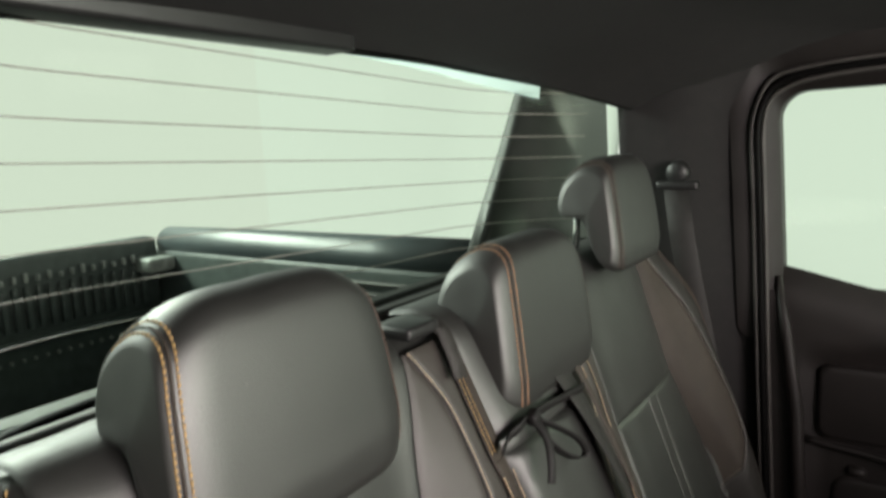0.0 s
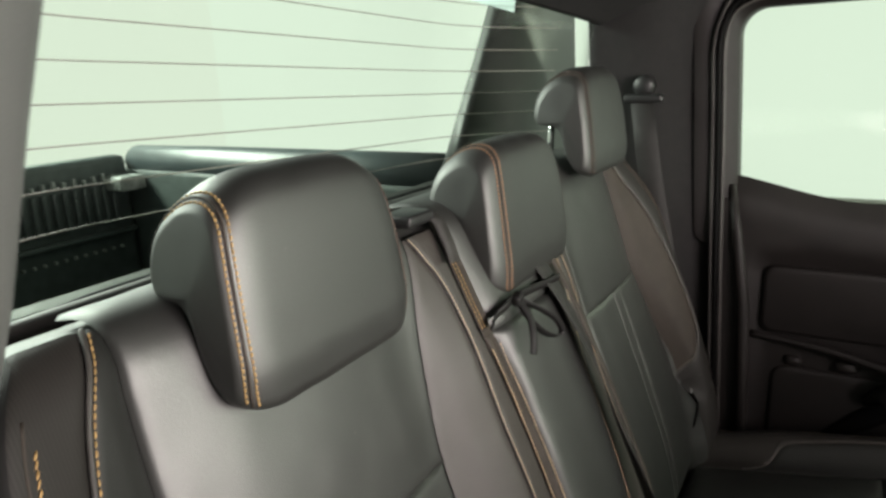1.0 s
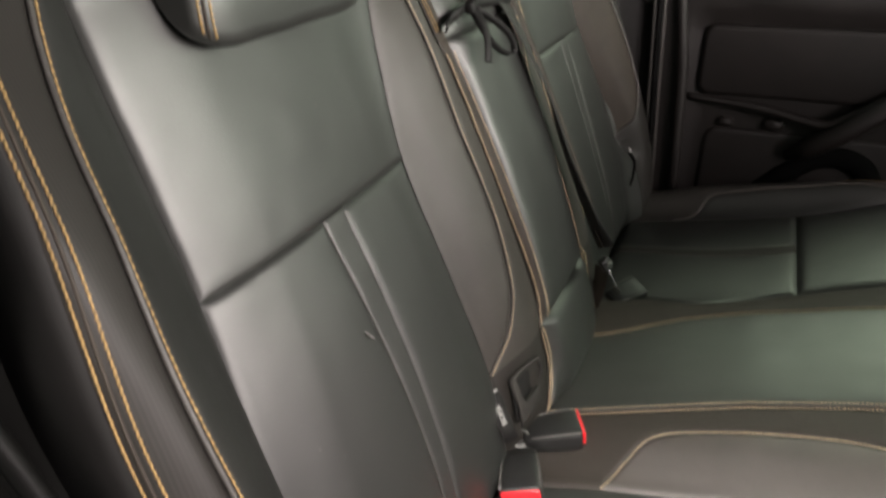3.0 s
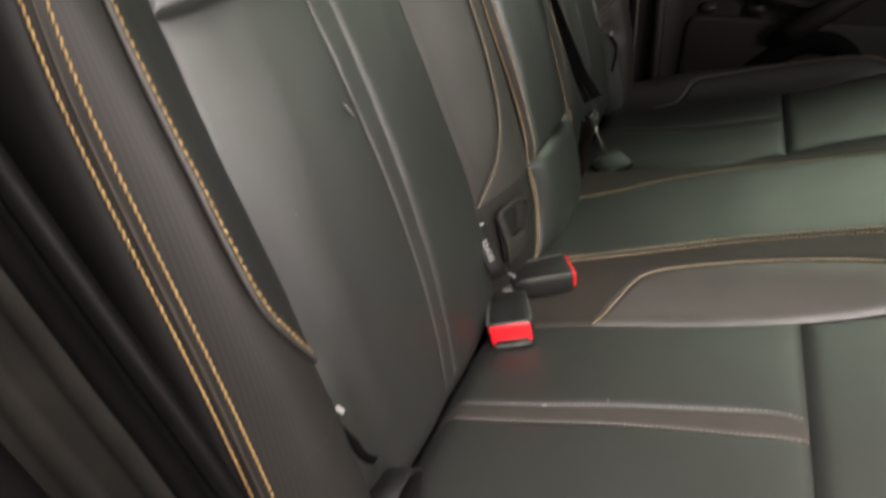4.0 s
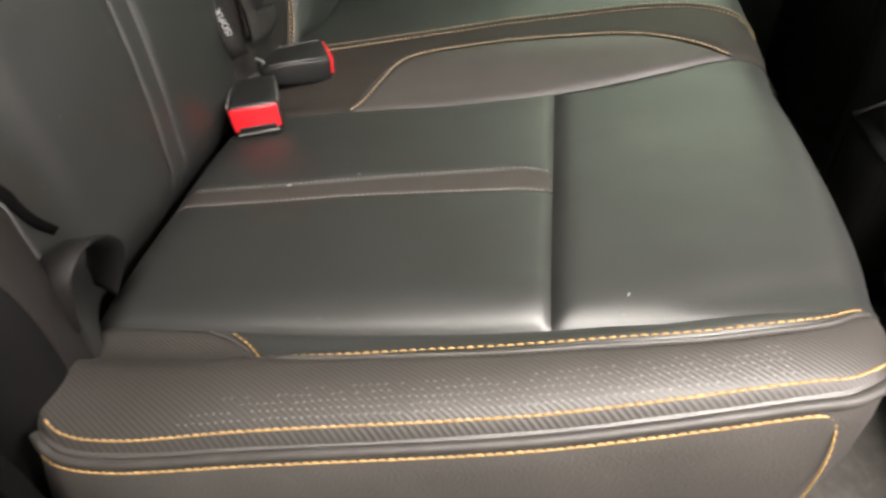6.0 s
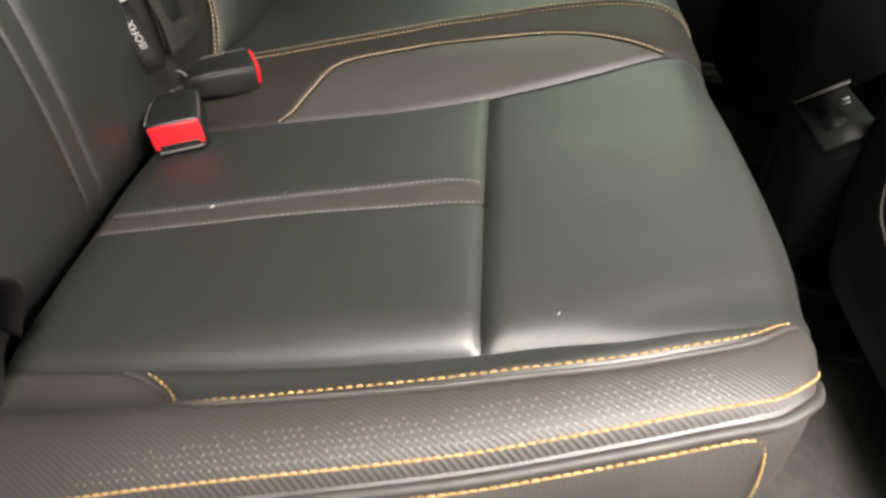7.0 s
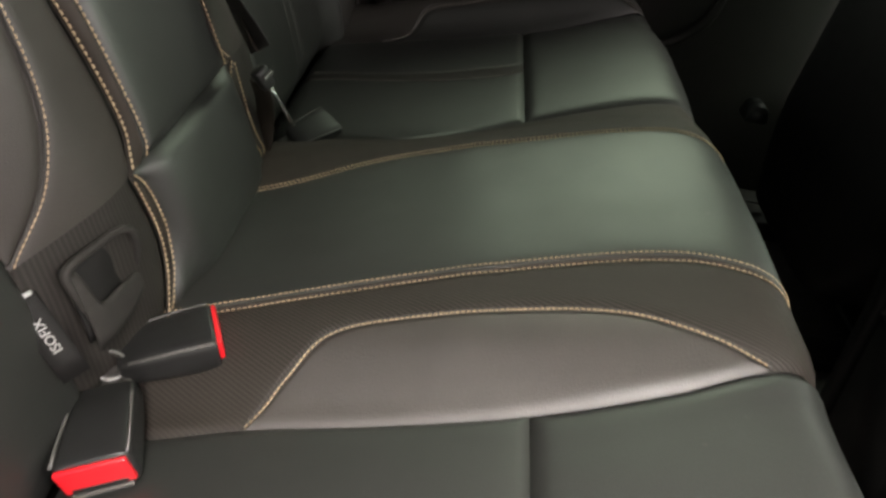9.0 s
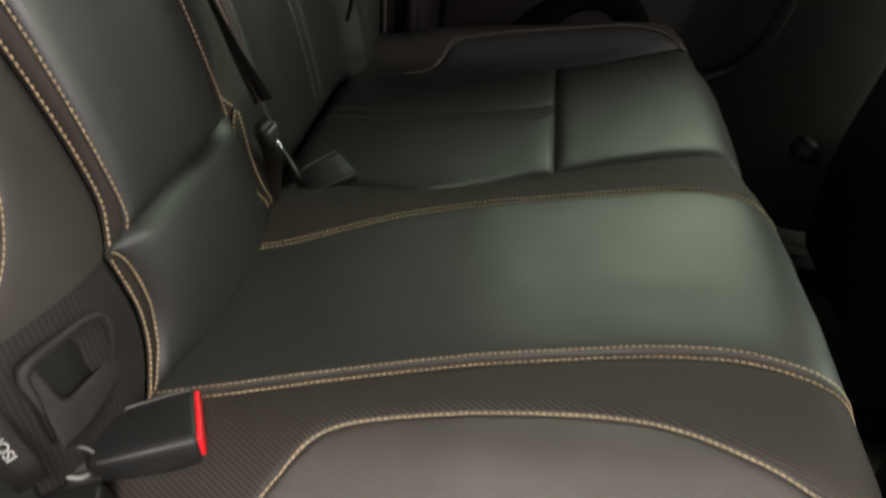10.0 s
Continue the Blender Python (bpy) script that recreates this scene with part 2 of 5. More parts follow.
CUSHION = [(-0.17, -0.17, 0.308), (-0.11, -0.11, 0.327), (0.0, 0.0, 0.351), (0.1, 0.1, 0.374), (0.2, 0.2, 0.402), (0.3, 0.3, 0.434),
           (0.35, 0.35, 0.447), (0.38, 0.376, 0.448), (0.41, 0.395, 0.437), (0.435, 0.405, 0.417), (0.46, 0.410, 0.392), (0.56, 0.406, 0.29), (0.64, 0.395, 0.21)]
CUSH_MID = [(0.0, 0.026), (0.09, 0.025), (0.14, 0.024), (0.175, 0.021), (0.205, 0.010), (0.235, 0.0), (0.3, 0.003), (0.4, 0.005), (0.5, 0.002), (0.545, 0.0)]
CUSH_OUT = [(0.52, 0.0), (0.545, -0.001), (0.570, -0.003), (0.587, 0.007), (0.605, 0.035), (0.625, 0.040), (0.645, 0.034), (0.66, 0.022), (0.70, 0.0)]
TAPER = [(0.0, 0.0), (0.08, 0.004), (0.16, 0.014), (0.3, 0.036), (0.38, 0.052), (0.43, 0.075), (0.46, 0.090), (0.5, 0.095)]


def slope(rows, t, e=0.004):
    a, b = table(rows, t - e), table(rows, t + e)
    dx, dz = b[0] - a[0], b[1] - a[1]
    n = (dx * dx + dz * dz) ** 0.5 or 1.0
    return dx / n, dz / n


def cushion(s, y, lift=0.0):
    """A point on the bench cushion: s runs forward from the bite line and over the front edge."""
    a = abs(y - MID) + 0.023
    x, z = table(CUSHION, s)
    dx, dz = slope(CUSHION, s)
    fade = table([(0.15, 1.0), (0.38, 0.45), (0.46, 0.3)], s)[0]
    edge = table([(-0.05, 0.8), (0.05, 1.0), (0.30, 0.75), (0.35, 0.52), (0.40, 0.2), (0.44, 0.05), (0.48, 0.0)], s)[0]
    b = a + table(TAPER, s)[0]
    d = table(CUSH_MID, a)[0] * fade + table(CUSH_OUT, b)[0] * edge + lift
    d -= 0.045 * min(1.0, max(0.0, (-0.098 - s) / 0.05)) ** 1.4 * min(1.0, max(0.0, (0.59 - a) / 0.05))
    pull = 0.034 * min(1.0, max(0.0, (a - 0.44) / 0.15)) ** 2 * min(1.0, max(0.0, (s - 0.34) / 0.08))
    return (x - dz * d - pull, y, z + dx * d)


BACK = [(0.24, -0.085, 0.24), (0.33, -0.110, 0.33), (0.45, -0.137, 0.45), (0.55, -0.168, 0.55), (0.65, -0.204, 0.65), (0.735, -0.236, 0.735), (0.85, -0.272, 0.85),
        (0.92, -0.293, 0.92), (0.95, -0.305, 0.95), (0.975, -0.325, 0.968), (1.0, -0.35, 0.972), (1.04, -0.39, 0.965)]
BACK_MID = [(0.0, 0.034), (0.1, 0.034), (0.115, 0.026), (0.13, 0.028), (0.165, 0.028), (0.20, 0.018), (0.245, 0.001), (0.3, 0.003), (0.4, 0.006), (0.5, 0.002), (0.53, 0.0)]
BACK_OUT = [(0.50, 0.0), (0.53, 0.002), (0.56, 0.017), (0.59, 0.037), (0.612, 0.046), (0.626, 0.047), (0.640, 0.041), (0.655, 0.030), (0.68, 0.012), (0.70, 0.0)]


def backrest(w, y, lift=0.0):
    """A point on the front of the backrest: w is its height, and runs on over the top edge."""
    a = abs(y - MID) + 0.023
    x, z = table(BACK, w)
    dx, dz = slope(BACK, w)
    fade = table([(0.30, 0.6), (0.42, 1.0), (0.80, 1.0), (0.93, 0.35), (0.98, 0.0)], w)[0]
    q = MID - abs(y - MID) - table(B_OUT, w)[0]
    d = (table(BACK_MID, a)[0] + table(BACK_OUT, a)[0] * min(1.0, max(0.0, (0.004 - q) / 0.021, (0.50 - w) / 0.05))) * fade + lift
    d -= 0.008 * (max(0.0, 1 - q / 0.070) ** 1.3 if q > 0 else max(0.0, 1 + q / 0.024) ** 2) * min(1.0, max(0.0, (w - 0.36) / 0.08)) * min(1.0, max(0.0, (0.99 - w) / 0.06))
    d -= 0.05 * min(1.0, max(0.0, (0.360 - w) / 0.07)) ** 1.6 * min(1.0, max(0.0, (0.57 - a) / 0.05))
    return (x + dz * d, y, z - dx * d)


def thing(name, label, category, at=(0, 0, 0), group="", kind=""):
    ob = new(name)
    ob.location = at
    ob.empty_display_size = 0.05
    return tagged(ob, label, category, group, kind)


def part(name, bm, mat, parent=None, label="", smooth=True):
    """Links a bmesh, built in world coordinates, as one mesh under its thing."""
    me = bpy.data.meshes.new(name)
    bmesh.ops.recalc_face_normals(bm, faces=bm.faces)
    bm.to_mesh(me)
    bm.free()
    if smooth:
        me.shade_smooth()
    me.materials.append(mat)
    ob = new(name, me)
    if parent is not None:
        ob.parent = parent
        if parent.parent is None:
            ob.matrix_parent_inverse = Matrix.Translation(-Vector(parent.location))
    if label:
        tagged(ob, label)
    return ob


def sheet(rows, closed=False, caps=False):
    """A bmesh from rows of points."""
    bm = bmesh.new()
    vs = [[bm.verts.new(p) for p in r] for r in rows]
    n = len(rows[0])
    for a, b in zip(vs, vs[1:]):
        for j in range(n if closed else n - 1):
            k = (j + 1) % n
            bm.faces.new((a[j], a[k], b[k], b[j]))
    if caps:
        bm.faces.new(vs[0])
        bm.faces.new(list(reversed(vs[-1])))
    return bm


def box(x0, x1, y0, y1, z0, z1, bevel=0.0, segments=2):
    bm = bmesh.new()
    bmesh.ops.create_cube(bm, size=1.0)
    for v in bm.verts:
        v.co = Vector(((x0 + x1) / 2 + v.co.x * (x1 - x0), (y0 + y1) / 2 + v.co.y * (y1 - y0), (z0 + z1) / 2 + v.co.z * (z1 - z0)))
    if bevel:
        bmesh.ops.bevel(bm, geom=bm.edges[:], offset=bevel, segments=segments, profile=0.6, affect="EDGES")
    return bm


def moved(bm, m):
    bmesh.ops.transform(bm, matrix=m, verts=bm.verts)
    return bm


def joined(*bms):
    out = bmesh.new()
    for b in bms:
        me = bpy.data.meshes.new("join")
        b.to_mesh(me)
        b.free()
        out.from_mesh(me)
        bpy.data.meshes.remove(me)
    return out


def tube(points, radius, sides=8, caps=True):
    """A round tube along points; radius may be a number or one for each point."""
    pts = [Vector(p) for p in points]
    rows = []
    side = None
    for i, p in enumerate(pts):
        d = (pts[min(i + 1, len(pts) - 1)] - pts[max(i - 1, 0)]).normalized()
        if side is None:
            side = d.orthogonal().normalized()
        side = (side - d * side.dot(d)).normalized()
        up = d.cross(side)
        r = radius[i] if isinstance(radius, (list, tuple)) else radius
        rows.append([p + (side * math.cos(a) + up * math.sin(a)) * r for a in [2 * math.pi * k / sides for k in range(sides)]])
    return sheet(rows, closed=True, caps=caps)


def band(points, sides, width, thick):
    """A flat strap along points; sides gives the direction of its width at each."""
    pts = [Vector(p) for p in points]
    rows = []
    for i, p in enumerate(pts):
        d = (pts[min(i + 1, len(pts) - 1)] - pts[max(i - 1, 0)]).normalized()
        s = Vector(sides[i] if isinstance(sides, list) else sides)
        s = (s - d * s.dot(d)).normalized() * width / 2
        n = d.cross(s).normalized() * thick / 2
        rows.append([p + s * 0.96 + n, p + s, p + s * 0.96 - n, p - s * 0.96 - n, p - s, p - s * 0.96 + n])
    return sheet(rows, closed=True, caps=True)


def smooth_curve(points, count):
    rows = [(i, *p) for i, p in enumerate(points)]
    return [tuple(table(rows, (len(points) - 1) * k / (count - 1))) for k in range(count)]


def steps(lo, hi, n, margin):
    """Even steps with a few close ones at both ends."""
    span = hi - lo
    m = min(margin, span * 0.2)
    inner = [lo + m + (span - 2 * m) * k / n for k in range(n + 1)]
    return [lo, lo + m * 0.3, lo + m * 0.6] + inner + [hi - m * 0.6, hi - m * 0.3, hi]


def panel(name, fn, lo, hi, left, right, mat, parent, label="", nu=26, nv=16, sink=0.004, margin=0.009, puff=0.0, ends=(1, 1), wrinkle=0.0006, roll=0, soft_side=0):
    """One sewn panel of a seat, on the surface fn between two border lines; its edges sink into the seams."""
    rows = []
    for s in steps(lo, hi, nu, margin):
        y0, y1 = table(left, s)[0], table(right, s)[0]
        row = []
        for y in steps(y0, y1, nv, margin):
            gap = min(abs(y - y0) + (margin if soft_side == -1 else 0.0), abs(y1 - y) + (margin if soft_side == 1 else 0.0))
            if ends[0]:
                gap = min(gap, s - lo)
            if ends[1]:
                gap = min(gap, hi - s)
            edge = max(0.0, 1 - gap / margin)
            seam = max(0.0, 1 - min(abs(y - y0) if soft_side == -1 else 1.0, abs(y1 - y) if soft_side == 1 else 1.0) / 0.006)
            u, v = (s - lo) / (hi - lo), (y - y0) / max(y1 - y0, 1e-5)
            swell = puff * max(0.0, 16 * u * (1 - u) * v * (1 - v)) ** 0.5
            crease = wrinkle * noise.noise(Vector((s * 26, y * 26, 3.1))) + wrinkle * 0.5 * noise.noise(Vector((s * 80, y * 60, 7.7)))
            if roll:
                g = y - y0 if roll < 0 else y1 - y
                swell += abs(roll) * (1.0 if fn is backrest else min(1.0, max(0.25, (s + 0.06) / 0.16))) * (0.0041 * math.exp(-((g - 0.030) / 0.022) ** 2) - 0.007 * max(0.0, 1 - g / 0.024) ** 2)
            row.append(fn(s, y, swell * (1 - seam * 0.6) - max(sink * edge ** 2, 0.0016 * seam ** 2) + crease * (1 - edge)))
        rows.append(row)
    return part(name, sheet(rows), mat, parent, label)


def on_surface(fn, knots, lift, count=160, shift=0.0):
    """Points along knots (s, y) on a surface."""
    return [Vector(fn(s, y + shift, lift)) for s, y in smooth_curve(knots, count)]


def stitches(name, path, parent, mat=None, pitch=0.0062, length=0.0046, radius=0.0008, label="", tilt=0.0):
    """A row of thread stitches along a path: short tapered ropes with gaps between."""
    d, total = [0.0], 0.0
    for a, b in zip(path, path[1:]):
        total += (b - a).length
        d.append(total)

    def at(q):
        i = 0
        lo, hi = 0, len(d) - 1
        while hi - lo > 1:
            i = (lo + hi) // 2
            lo, hi = (i, hi) if d[i] <= q else (lo, i)
        u = (q - d[lo]) / max(d[hi] - d[lo], 1e-9)
        return path[lo].lerp(path[hi], u)

    verts, faces = [], []
    q = pitch * 0.3
    while q + length < total:
        a, b = at(q), at(q + length)
        w = (b - a).normalized()
        side = w.cross(Vector((0.31, 0.17, 0.93))).normalized()
        up = side.cross(w)
        skew = side * tilt * random.uniform(0.7, 1.3)
        base = len(verts)
        r = radius * random.uniform(0.88, 1.12)
        for k, (f, g) in enumerate(((0.0, 0.45), (0.25, 1.0), (0.75, 1.0), (1.0, 0.45))):
            c = a.lerp(b, f) + up * (0.35 * r if g == 1.0 else -0.5 * r) + skew * (f - 0.5)
            for j in range(6):
                e = math.pi * j / 3
                verts.append(c + (side * math.cos(e) + up * math.sin(e)) * r * g)
        for k in range(3):
            for j in range(6):
                faces.append((base + k * 6 + j, base + k * 6 + (j + 1) % 6, base + k * 6 + 6 + (j + 1) % 6, base + k * 6 + 6 + j))
        q += pitch
    me = bpy.data.meshes.new(name)
    me.from_pydata(verts, [], faces)
    me.shade_smooth()
    me.materials.append(mat or GOLD)
    ob = new(name, me)
    ob.parent = parent
    if parent.parent is None:
        ob.matrix_parent_inverse = Matrix.Translation(-Vector(parent.location))
    return tagged(ob, label) if label else ob


def mirror(knots):
    return [(s, 2 * MID - y) for s, y in knots]


# ---- rear seat cushion ----
PAD_OUT = [(-0.17, 0.051), (0.0, 0.051), (0.09, 0.052), (0.155, 0.054), (0.2, 0.056), (0.24, 0.058), (0.30, 0.055), (0.34, 0.054), (0.38, 0.052), (0.41, 0.052), (0.43, 0.056), (0.46, 0.066), (0.56, 0.076)]
PAD_IN = [(-0.17, 0.335), (-0.074, 0.343), (0.0, 0.355), (0.108, 0.361), (0.2, 0.367), (0.297, 0.380), (0.365, 0.397), (0.43, 0.402), (0.56, 0.402)]
STRIP_A = [(-0.17, 0.178), (-0.08, 0.184), (0.06, 0.199), (0.17, 0.199), (0.188, 0.197), (0.2, 0.193)]
STRIP_B = [(-0.17, 0.198), (-0.08, 0.204), (0.06, 0.222), (0.165, 0.2265), (0.183, 0.2245), (0.2, 0.217)]
KINK = [(0.0, 0.356), (0.023, 0.395), (0.05, 0.429), (0.10, 0.444), (0.2, 0.452), (0.269, 0.446), (0.323, 0.423), (0.36, 0.398)]
NOTCH = [(-0.022, 0.051), (-0.006, 0.046), (0.012, 0.034), (0.031, 0.014), (0.047, 0.003), (0.066, 0.000), (0.10, 0.001), (0.169, 0.004), (0.225, 0.0095), (0.279, 0.0145), (0.319, 0.0235), (0.345, 0.035), (0.362, 0.0455), (0.373, 0.0515)]
EDGE = [(-0.14, 0.010), (-0.10, -0.005), (-0.088, -0.020), (-0.080, -0.040), (-0.072, -0.053), (-0.058, -0.060), (-0.03, -0.062), (0.008, -0.060), (0.173, -0.042), (0.263, -0.028), (0.33, -0.014), (0.36, -0.004), (0.385, 0.010), (0.41, 0.032), (0.435, 0.055), (0.46, 0.070), (0.56, 0.080)]
MID_NEAR = [(-0.17, 0.425), (-0.044, 0.455), (0.095, 0.486), (0.232, 0.5045), (0.319, 0.5055), (0.378, 0.492), (0.43, 0.485), (0.56, 0.482)]
MID_FAR = [(-0.17, 0.61), (-0.057, 0.634), (0.065, 0.69), (0.243, 0.719), (0.338, 0.721), (0.40, 0.705), (0.56, 0.700)]
FAR_IN = [(-0.17, 0.800), (0.017, 0.776), (0.057, 0.758), (0.12, 0.778), (0.198, 0.800), (0.369, 0.815), (0.43, 0.80), (0.56, 0.80)]
FRONT = 0.56


def clipped(knots, lo, hi, n=10):
    return [(lo + (hi - lo) * k / n, table(knots, lo + (hi - lo) * k / n)[0]) for k in range(n + 1)]


bench = thing("rear_bench_seat", "black leather three-place rear bench seat with gold stitching", "car seat", (0.05, MID, 0.12))


def cushion_core():
    rows = []
    edge_far = mirror(EDGE)
    for k in range(41):
        s = -0.16 + (FRONT + 0.16) * k / 40
        y0, y1 = table(EDGE, s)[0], table(edge_far, s)[0]
        row = [cushion(s, y0 + (y1 - y0) * j / 60, -0.0105) for j in range(61)]
        x = row[0][0]
        low = 0.20
        row = [(x, y0 + 0.012, low)] + row + [(x, y1 - 0.012, low)]
        rows.append(row)
    return sheet(rows)


cushion_thing = part("cushion", cushion_core(), LEATHER_SMOOTH, bench)


def side_of_cushion(edge, out):
    rows = []
    for k in range(50):
        s = -0.14 + (FRONT + 0.14) * k / 49
        y = table(edge, s)[0]
        p = Vector(cushion(s, y, 0.0))
        col = []
        for drop, bulge in ((0.0, -0.004), (0.002, 0.001), (0.006, 0.004), (0.02, 0.0085), (0.05, 0.013), (0.10, 0.012), (0.16, 0.004), (0.21, -0.006)):
            crease = 0.001 * noise.noise(Vector((s * 22, drop * 30, 1.3)))
            col.append((p.x + (0.0 if s < 0.42 else -0.01 * drop), y + out * (bulge + crease), max(p.z - drop, 0.14)))
        rows.append(col)
    return sheet(rows)


# paler leather on the cushion sides carries the doorway light in its colour
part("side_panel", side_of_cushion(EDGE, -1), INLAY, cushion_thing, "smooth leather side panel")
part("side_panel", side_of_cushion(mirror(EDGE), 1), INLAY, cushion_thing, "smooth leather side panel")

for flip in (False, True):
    f = mirror if flip else (lambda k: k)
    pad_in = FAR_IN if flip else PAD_IN
    lr = (lambda a, b: (b, a)) if flip else (lambda a, b: (a, b))

    def add(name, lo, hi, a, b, mat, label="", **more):
        a, b = lr(a, b)
        return panel(name, cushion, lo, hi, a, b, mat, cushion_thing, label, **more)

    add("pad_rear_outer", -0.16, 0.2, f(PAD_OUT), f(STRIP_A), LEATHER, puff=0.003, ends=(0, 1), sink=0.0045, margin=0.010, roll=0.5 if flip else -0.5, nv=26, soft_side=-1 if flip else 1)
    add("pad_strip", -0.16, 0.2, f(STRIP_A), f(STRIP_B), STRIP, "brown fabric strip between stitch rows", nv=5, sink=0.0015, margin=0.003, ends=(0, 1))
    add("pad_rear_inner", -0.16, 0.2, f(STRIP_B), pad_in, LEATHER, puff=0.003, ends=(0, 1), sink=0.0045, margin=0.010, soft_side=1 if flip else -1)
    add("pad_front", 0.2, FRONT, f(PAD_OUT), pad_in, LEATHER, nu=40, nv=40, puff=0.003, sink=0.006, margin=0.014, ends=(1, 0))
    add("bolster_inlay", -0.022, 0.373, f(clipped(NOTCH, -0.022, 0.373, 44)), f(PAD_OUT), LEATHER_SMOOTH, "smooth leather bolster inlay", nu=40, nv=8)
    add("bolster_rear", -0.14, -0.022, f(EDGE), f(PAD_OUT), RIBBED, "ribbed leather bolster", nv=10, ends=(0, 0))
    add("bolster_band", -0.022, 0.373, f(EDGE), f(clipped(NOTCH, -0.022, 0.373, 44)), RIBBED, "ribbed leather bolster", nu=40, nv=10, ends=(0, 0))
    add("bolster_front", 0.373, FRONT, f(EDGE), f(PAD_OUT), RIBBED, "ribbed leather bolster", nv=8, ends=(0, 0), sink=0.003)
    edge = f(EDGE)
    out = 1 if flip else -1
    part("piping", tube([Vector(cushion(s, y, 0.0)) + Vector((0, out * 0.003, -0.002)) for s, y in clipped(edge, -0.074, 0.47, 90)], 0.0032, 8), PIPING, cushion_thing, "dark grey piping")
    stitches("edge_stitching", on_surface(cushion, clipped(edge, -0.072, 0.40, 60), 0.0, 300, -out * 0.007), cushion_thing, pitch=0.0050, length=0.0048, radius=0.0008)
    low = [Vector(cushion(s, y, 0.0)) + Vector((0, out * 0.0055, -0.0075)) for s, y in clipped(edge, -0.070, 0.325, 100)]
    turn = low[-1]
    low += [turn + Vector(p) for p in smooth_curve([(0.004, -out * 0.001, -0.0005), (0.011, -out * 0.003, -0.004), (0.015, out * 0.000, -0.014), (0.017, out * 0.004, -0.03), (0.019, out * 0.006, -0.06), (0.020, out * 0.006, -0.10)], 50)]
    stitches("edge_stitching", low, cushion_thing, pitch=0.0050, length=0.0048, radius=0.0008)
    notch = [(s, y) for s, y in f(NOTCH)]
    # far row is grey, not gold: its dimness is put into the colour
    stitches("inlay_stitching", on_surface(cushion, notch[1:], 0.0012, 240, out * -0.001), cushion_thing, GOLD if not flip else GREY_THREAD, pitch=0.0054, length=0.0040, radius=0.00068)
    part("inlay_piping", tube(on_surface(cushion, notch, -0.0003, 120, out * 0.0035), 0.0018, 6), PIPING, cushion_thing)
    for strip, sh in ((STRIP_A, -0.0015), (STRIP_B, 0.0015)):
        stitches("strip_stitching", on_surface(cushion, f(clipped(strip, -0.1, 0.197, 40)), 0.0004, 160, sh * (-1 if flip else 1)), cushion_thing, GREY_THREAD, pitch=0.0046, length=0.0031, radius=0.0005)

# pale flecks woven into the ribbed band
SCUFF = material("pale_scuff", (0.13, 0.125, 0.118), 0.8)
LINT = material("pale_lint", (0.45, 0.44, 0.42), 0.9)
FLECK = material("pale_fleck", (0.12, 0.112, 0.10), 0.6)
for f in (lambda k: k, mirror):
    verts, faces = [], []
    for i in range(74):
        for j in range(5):
            sf = 0.012 + i * 0.0042 + (0.0021 if j % 2 else 0.0)
            thin = max(0.0, 0.09 - sf) * 7 * (0.4 + 0.4 * j) + max(0.0, j - 2.5) * 0.28 + max(0.0, sf - 0.27) * 9
            if random.random() < 0.05 + thin or sf > 0.325:
                continue
            yf = table(EDGE, sf)[0] + 0.0112 + 0.0036 * j + random.uniform(-0.0004, 0.0004)
            yf = f([(sf, yf)])[0][1]
            half = random.uniform(0.0005, 0.0007)
            base = len(verts)
            for ds, dy in ((-half, -half * 0.8), (half, -half * 0.8), (half, half * 0.8), (-half, half * 0.8)):
                verts.append(Vector(cushion(sf + ds, yf + dy, 0.0010)))
            faces.append((base, base + 1, base + 2, base + 3))
    me = bpy.data.meshes.new("fleck_weave")
    me.from_pydata(verts, [], faces)
    me.materials.append(FLECK)
    flecks = new("fleck_weave", me)
    flecks.parent = cushion_thing
    tagged(flecks, "rows of pale flecks in the ribbed leather", kind="stuff")

# bits of lint lying on the pad
for s_lint, y_lint, length, turn in ((0.325, 0.074, 0.005, 0.4), (0.247, 0.078, 0.003, 1.2), (0.04, 0.227, 0.003, 2.0), (-0.017, 0.211, 0.004, 0.1)):
    du, dv = math.cos(turn) * length / 2, math.sin(turn) * length / 2
    lint = part("lint", tube([Vector(cushion(s_lint + du * k, y_lint + dv * k, 0.0006 + 0.0006 * (1 - k * k))) for k in (-1, -0.3, 0.4, 1)], 0.00045, 5), LINT)
    tagged(lint, "tiny pale bit of lint on the seat leather", "lint", "bits of lint")

# the raised middle seat
panel("middle_bolster_inlay", cushion, 0.0, 0.36, clipped(PAD_IN, 0.0, 0.36, 20), clipped(KINK, 0.0, 0.36, 40), INLAY, cushion_thing, "smooth leather bolster inlay", nu=44, nv=12)
panel("middle_side_rear", cushion, -0.16, 0.0, PAD_IN, MID_NEAR, MIDSIDE, cushion_thing, "ribbed leather side of the middle seat", ends=(0, 0))
panel("middle_side", cushion, 0.0, 0.36, clipped(KINK, 0.0, 0.36, 40), MID_NEAR, MIDSIDE, cushion_thing, "brown ribbed side of the middle seat", nu=40, nv=12, ends=(0, 0))
panel("middle_side_front", cushion, 0.36, FRONT, PAD_IN, MID_NEAR, MIDSIDE, cushion_thing, "brown fabric side of the middle seat", nu=20, nv=12, ends=(0, 0))
panel("middle_pad", cushion, -0.16, FRONT, MID_NEAR, MID_FAR, LEATHER, cushion_thing, "smooth leather middle seat pad", nu=60, nv=24, puff=0.004, sink=0.0018, margin=0.005, ends=(0, 0))
